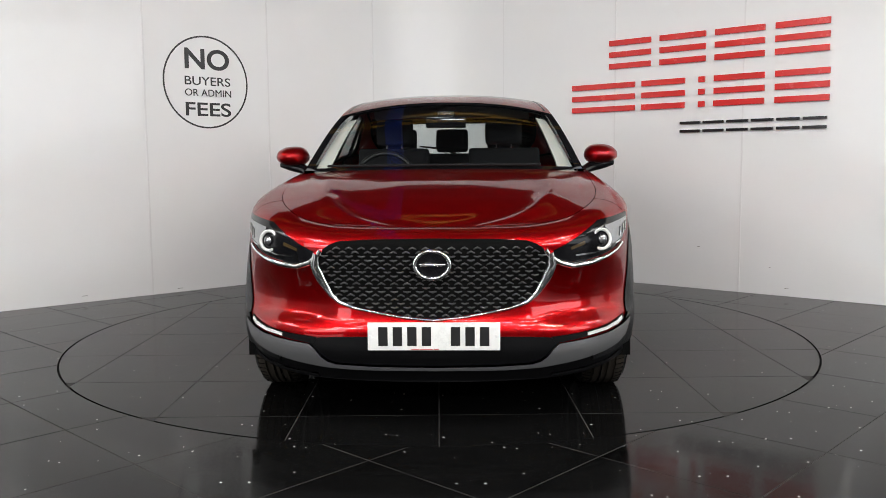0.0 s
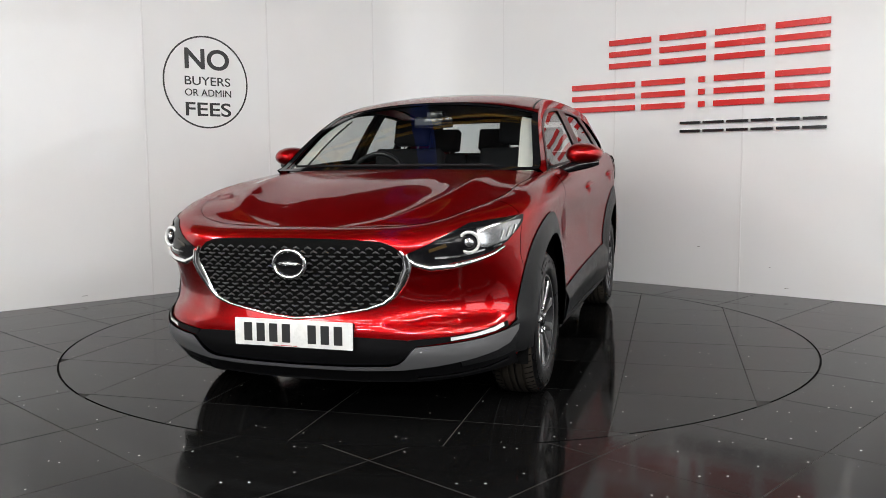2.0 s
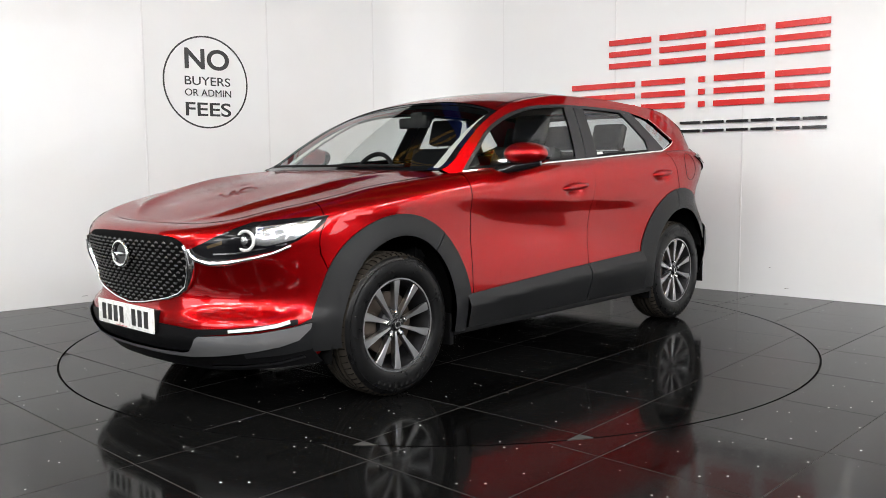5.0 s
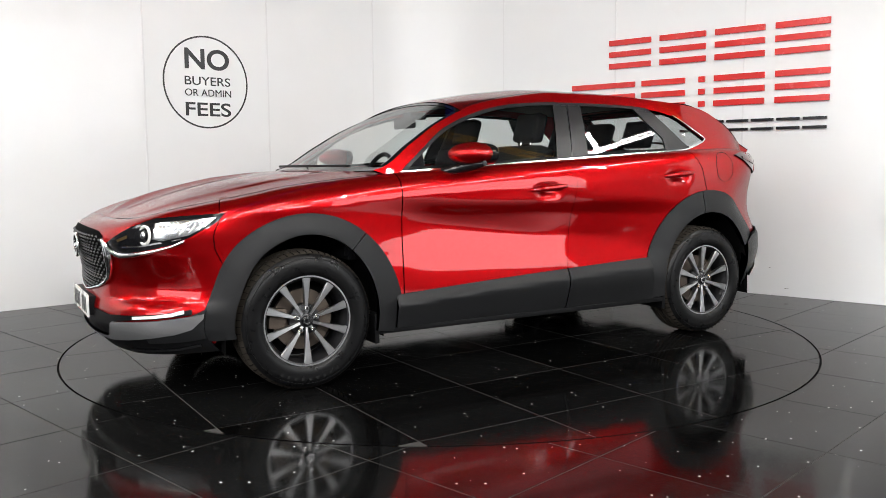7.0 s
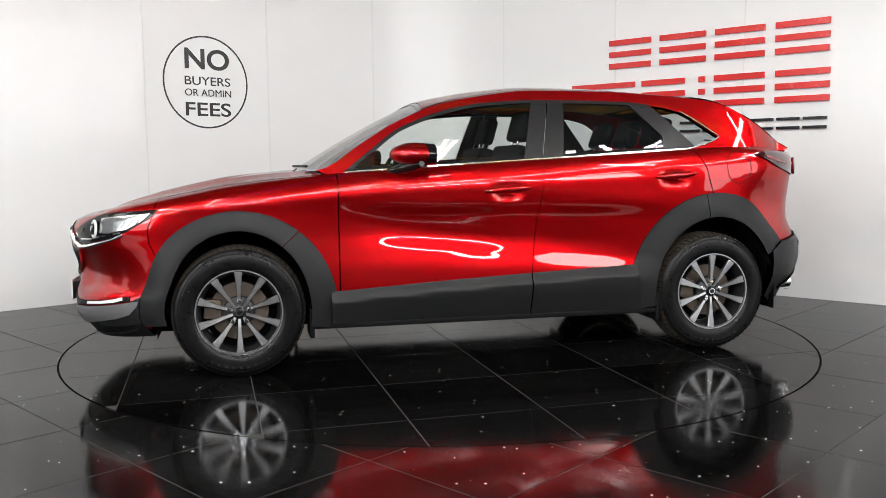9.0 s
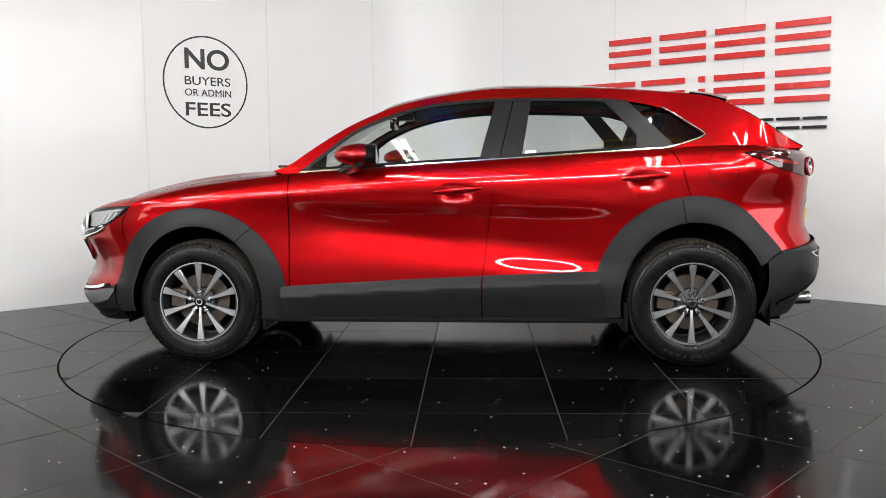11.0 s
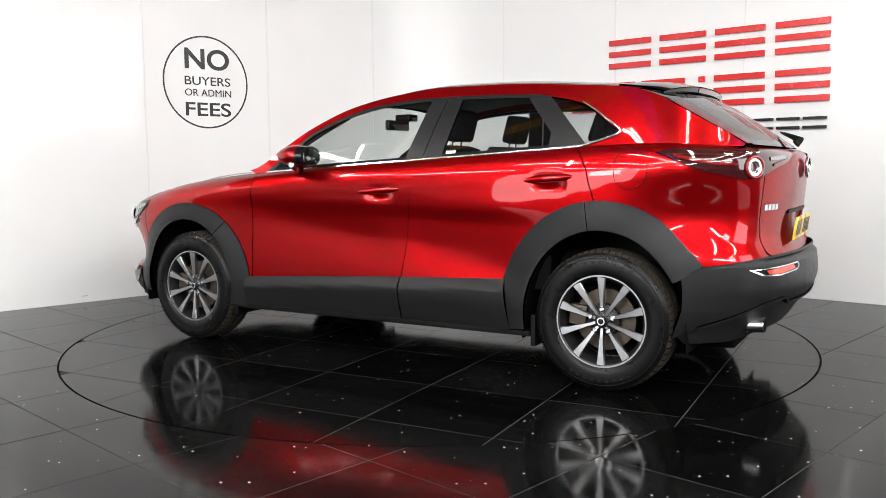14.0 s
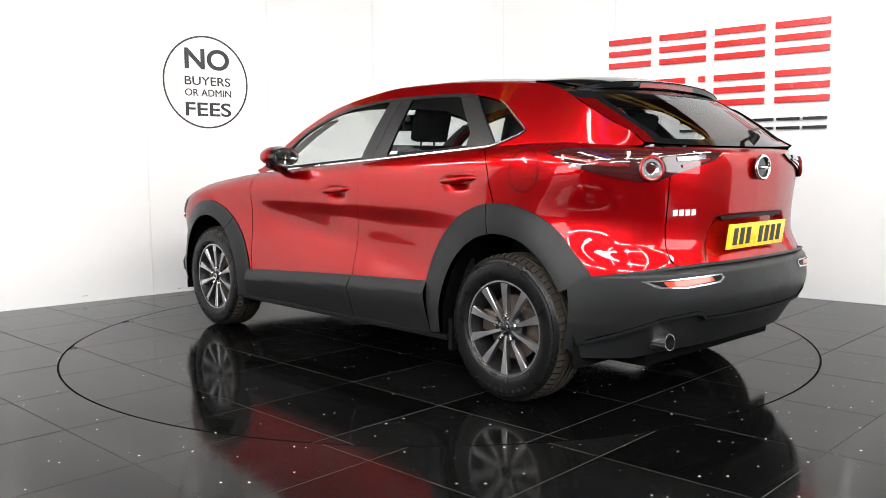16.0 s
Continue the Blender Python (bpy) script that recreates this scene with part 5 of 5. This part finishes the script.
def seat_back(x, y, w, lean, h, base):
    m = Matrix.Translation((x, y, base)) @ pose(0, 0, 0, 0, -lean, 0)
    back = cpart("seat_back", box((-0.06, -w / 2, 0), (0.06, w / 2, h), 0.045, m, 3), SEAT, smooth=60)
    cpart("headrest", box((-0.045, -0.125, h + 0.03), (0.035, 0.125, h + 0.21), 0.045, m, 3), SEAT, back, smooth=60)
    for s in (-0.05, 0.05):
        cpart("headrest_post", tube([m @ Vector((0, s, h - 0.02)), m @ Vector((0, s, h + 0.06))], 0.006, 6), CHROME, back)


for y in (-0.37, 0.37):
    seat_back(1.20, y, 0.48, 16, 0.58, 0.62)
    cpart("seat_cushion", box((1.16, y - 0.25, 0.45), (1.68, y + 0.25, 0.66), 0.05, None, 3), SEAT, smooth=60)
for y in (-0.40, 0.0, 0.40):
    seat_back(0.36, y, 0.395, 20, 0.50, 0.68)
cpart("rear_bench", box((0.36, -0.60, 0.45), (0.88, 0.60, 0.70), 0.05, None, 3), SEAT, smooth=60)
cpart("parcel_shelf", box((-0.50, -0.52, 0.99), (0.20, 0.52, 1.02), 0.008), SEAT)
for y in (-0.76, 0.76):
    cpart("door_card", box((0.30, min(y, y * 0.96), 0.45), (2.05, max(y, y * 0.96), 1.035), 0.01), SEAT)
panel("headlining", [(0.02, 0.08), (0.90, 0.08), (0.90, 1), (0.02, 1)], roof_top, HEADLINER, car, -0.03, 0, (0.08, 0.1), mirror_join=True)
panel("pillar_trim", [(0.03, 0.045), (0.95, 0.06), (0.95, 0.15), (0.03, 0.16)], screen, PALE_TRIM, car, -0.035, 0.01, (0.08, 0.1))
cpart("rear_view_mirror", box((1.66, -0.12, 1.295), (1.69, 0.12, 1.36), 0.012), GLOSS_BLACK, smooth=40)
cpart("camera_housing", box((1.55, -0.05, 1.350), (1.66, 0.05, 1.395), 0.012), GLOSS_BLACK)


# ---------- small pieces go under the part that carries them ----------


def base_name(ob):
    return ob.name.split(".")[0]


def middle(ob):
    co = np.empty(len(ob.data.vertices) * 3)
    ob.data.vertices.foreach_get("co", co)
    return co.reshape(-1, 3).mean(axis=0)


def attach(children, hosts):
    """Hangs each child on the nearest host; all of them share the car's own space."""
    near = [(o, middle(o)) for o in car.children if o.type == "MESH" and base_name(o) in hosts]
    for o in [c for c in car.children if c.type == "MESH" and base_name(c) in children]:
        at = middle(o)
        o.parent = min(near, key=lambda h: float(np.linalg.norm((h[1] - at) * np.array((1, 3, 0.5)))))[0]


attach({"door_handle", "front_side_window", "rear_side_window", "window_sticker"}, {"front_door", "rear_door"})
attach({"mirror_skirt", "mirror_glass", "mirror_bezel"}, {"door_mirror"})
attach({"headlamp_reflector", "running_light_ring", "projector", "projector_lens", "reflector_rib", "lamp_blade", "indicator_bar"}, {"headlamp"})
attach({"tail_lamp_bar", "tail_lamp_ring", "reversing_lens"}, {"tail_lamp"})
attach({"reflector_slot", "rear_reflector", "bumper_crease", "bumper_top_edge"}, {"rear_bumper"})
attach({"skid_trim", "bumper_intake", "bumper_chin", "fog_slot", "running_light", "bumper_corner", "chin_lip"}, {"front_bumper"})
attach({"grille_mesh", "grille_surround"}, {"grille_panel"})
attach({"badge_bar", "plate_lamp_trim", "rear_wiper"}, {"tailgate"})
attach({"windscreen_border", "windscreen_header"}, {"windscreen"})
attach({"rear_window_border"}, {"rear_window"})
attach({"high_brake_lamp", "spoiler_underside"}, {"spoiler"})
attach({"exhaust_bore"}, {"exhaust_tip"})
# ---------- floor: granite tiles laid diagonally, and the turntable let into it ----------
DISC_R = 2.258
floor = part("floor", ring(DISC_R + 0.008, 16.0, -0.06, -0.0007, 128), GROUT)
tagged(floor, "polished black granite tile floor of the showroom", "floor", kind="structure")
pit = part("turntable_gap", ring(DISC_R - 0.03, DISC_R + 0.02, -0.05, -0.03, 128), PIT)
tagged(pit, "dark narrow gap round the turntable in the floor", "gap", kind="structure")


def cut_tile(poly, radius, inside):
    """The part of a convex tile outline within, or the parts beyond, a circle about the origin."""
    def crossing(a, b):
        d = (b[0] - a[0], b[1] - a[1])
        qa, qb, qc = d[0] ** 2 + d[1] ** 2, 2 * (a[0] * d[0] + a[1] * d[1]), a[0] ** 2 + a[1] ** 2 - radius ** 2
        disc = qb * qb - 4 * qa * qc
        if disc <= 0:
            return []
        return sorted(t for t in ((-qb - math.sqrt(disc)) / (2 * qa), (-qb + math.sqrt(disc)) / (2 * qa)) if 0 < t < 1)

    def keeps(p):
        r = math.hypot(*p)
        return r <= radius if inside else r >= radius

    def arc(p, q):
        a, b = math.atan2(p[1], p[0]), math.atan2(q[1], q[0])
        d = (b - a + math.pi) % (2 * math.pi) - math.pi
        n = max(2, int(abs(d) / 0.03))
        return [(radius * math.cos(a + d * i / n), radius * math.sin(a + d * i / n)) for i in range(1, n)]

    loop = []
    for i, a in enumerate(poly):
        b = poly[(i + 1) % len(poly)]
        loop.append((a, False))
        loop += [((a[0] + t * (b[0] - a[0]), a[1] + t * (b[1] - a[1])), True) for t in crossing(a, b)]
    cuts = [i for i, (p, c) in enumerate(loop) if c]
    if not cuts:
        return [poly] if keeps(poly[0]) else []
    chains = []
    for i, j in zip(cuts, cuts[1:] + [cuts[0] + len(loop)]):
        seg = [loop[k % len(loop)][0] for k in range(i, j + 1)]
        mid = seg[len(seg) // 2] if len(seg) > 2 else ((seg[0][0] + seg[1][0]) / 2, (seg[0][1] + seg[1][1]) / 2)
        if keeps(mid):
            chains.append(seg)
    if inside:
        out = []
        for k, seg in enumerate(chains):
            out += seg + arc(seg[-1], chains[(k + 1) % len(chains)][0])
        return [out] if out else []
    return [seg + arc(seg[-1], seg[0]) for seg in chains]


def area_of(poly):
    return 0.5 * sum(a[0] * b[1] - b[0] * a[1] for a, b in zip(poly, poly[1:] + poly[:1]))


def lay_tile(poly, parent, name="tile"):
    if area_of(poly) < 0:
        poly = poly[::-1]
    if area_of(poly) < 0.004:
        return
    cx = sum(p[0] for p in poly) / len(poly)
    cy = sum(p[1] for p in poly) / len(poly)
    tilt = random.uniform(-0.0004, 0.0004)
    bm = prism([(x - cx, y - cy) for x, y in poly], -0.012, tilt * 0.5)
    ob = part(name, bm, GRANITE, parent)
    ob.matrix_basis = pose(cx, cy, 0, random.uniform(-0.03, 0.03), random.uniform(-0.03, 0.03))


def add_box_tile(bm, poly):
    low = [bm.verts.new((x, y, -0.012)) for x, y in poly]
    top = [bm.verts.new((x, y, 0.0)) for x, y in poly]
    bm.faces.new(top)
    for k in range(4):
        bm.faces.new((low[k], low[(k + 1) % 4], top[(k + 1) % 4], top[k]))


TILE, DECK_TILE, GAP = 0.6, 0.608, 0.005
ANG = radians(46.2)
UX, UY = (math.cos(ANG), math.sin(ANG)), (-math.sin(ANG), math.cos(ANG))
field = bmesh.new()
for i in range(-24, 28):
    for j in range(-24, 28):
        a0, b0 = -1.92 + TILE * i, -2.075 + TILE * j
        local = [(a0 + GAP / 2, b0 + GAP / 2), (a0 + TILE - GAP / 2, b0 + GAP / 2), (a0 + TILE - GAP / 2, b0 + TILE - GAP / 2), (a0 + GAP / 2, b0 + TILE - GAP / 2)]
        poly = [(u * UX[0] + v * UY[0], u * UX[1] + v * UY[1]) for u, v in local]
        mx, my = sum(p[0] for p in poly) / 4, sum(p[1] for p in poly) / 4
        behind = (Vector((mx, my)) - ORG_L).dot(Vector((-DIR_L.y, DIR_L.x))) < -0.45 or (Vector((mx, my)) - ORG_R).dot(Vector((DIR_R.y, -DIR_R.x))) < -0.45
        if behind or my < -4.6 or abs(mx) > 4.6:
            if abs(mx) < 8.5 and -9.5 < my < 7.4:
                add_box_tile(field, poly)
            continue
        for piece in cut_tile(poly, DISC_R + 0.005, False):
            lay_tile(piece, floor)

tagged(part("tile_field", field, GRANITE, floor), kind="stuff")

turntable = empty("turntable")
tagged(turntable, "round car turntable tiled in polished black granite", "turntable")
part("deck", lathe([(0, -0.0007), (DISC_R - 0.009, -0.0007), (DISC_R - 0.009, -0.05), (0, -0.05)], 128), GROUT, turntable)
for i in range(-4, 4):
    for j in range(-4, 4):
        a0, b0 = DECK_TILE * i - 0.006, DECK_TILE * j - 0.022
        a1, b1 = a0 + DECK_TILE - GAP / 2, b0 + DECK_TILE - GAP / 2
        poly = [(a0 + GAP / 2, b0 + GAP / 2), (a1, b0 + GAP / 2), (a1, b1), (a0 + GAP / 2, b1)]
        for piece in cut_tile(poly, DISC_R - 0.006, True):
            lay_tile(piece, turntable)

# ---------- the turn of the table, with the car on it ----------


def motions():
    turns = [(0.0, 92.3), (0.5, 95.2), (1.0, 98.95), (1.5, 103.3), (2.0, 107.6), (2.5, 111.9), (3.0, 116.25), (3.5, 120.55), (4.2, 126.6), (6.3, 144.4), (7.0, 150.3), (8.0, 158.75), (9.2, 168.9), (11.3, 187.3), (12.0, 193.4), (13.0, 202.0), (14.0, 210.2), (15.0, 218.6), (16.0, 227.1)]
    walk(car, [(t, pose(0, 0, 0, 0, 0, -a)) for t, a in turns])
    walk(turntable, [(t, pose(0, 0, 0, 0, 0, 92.3 - a)) for t, a in turns])


motions()
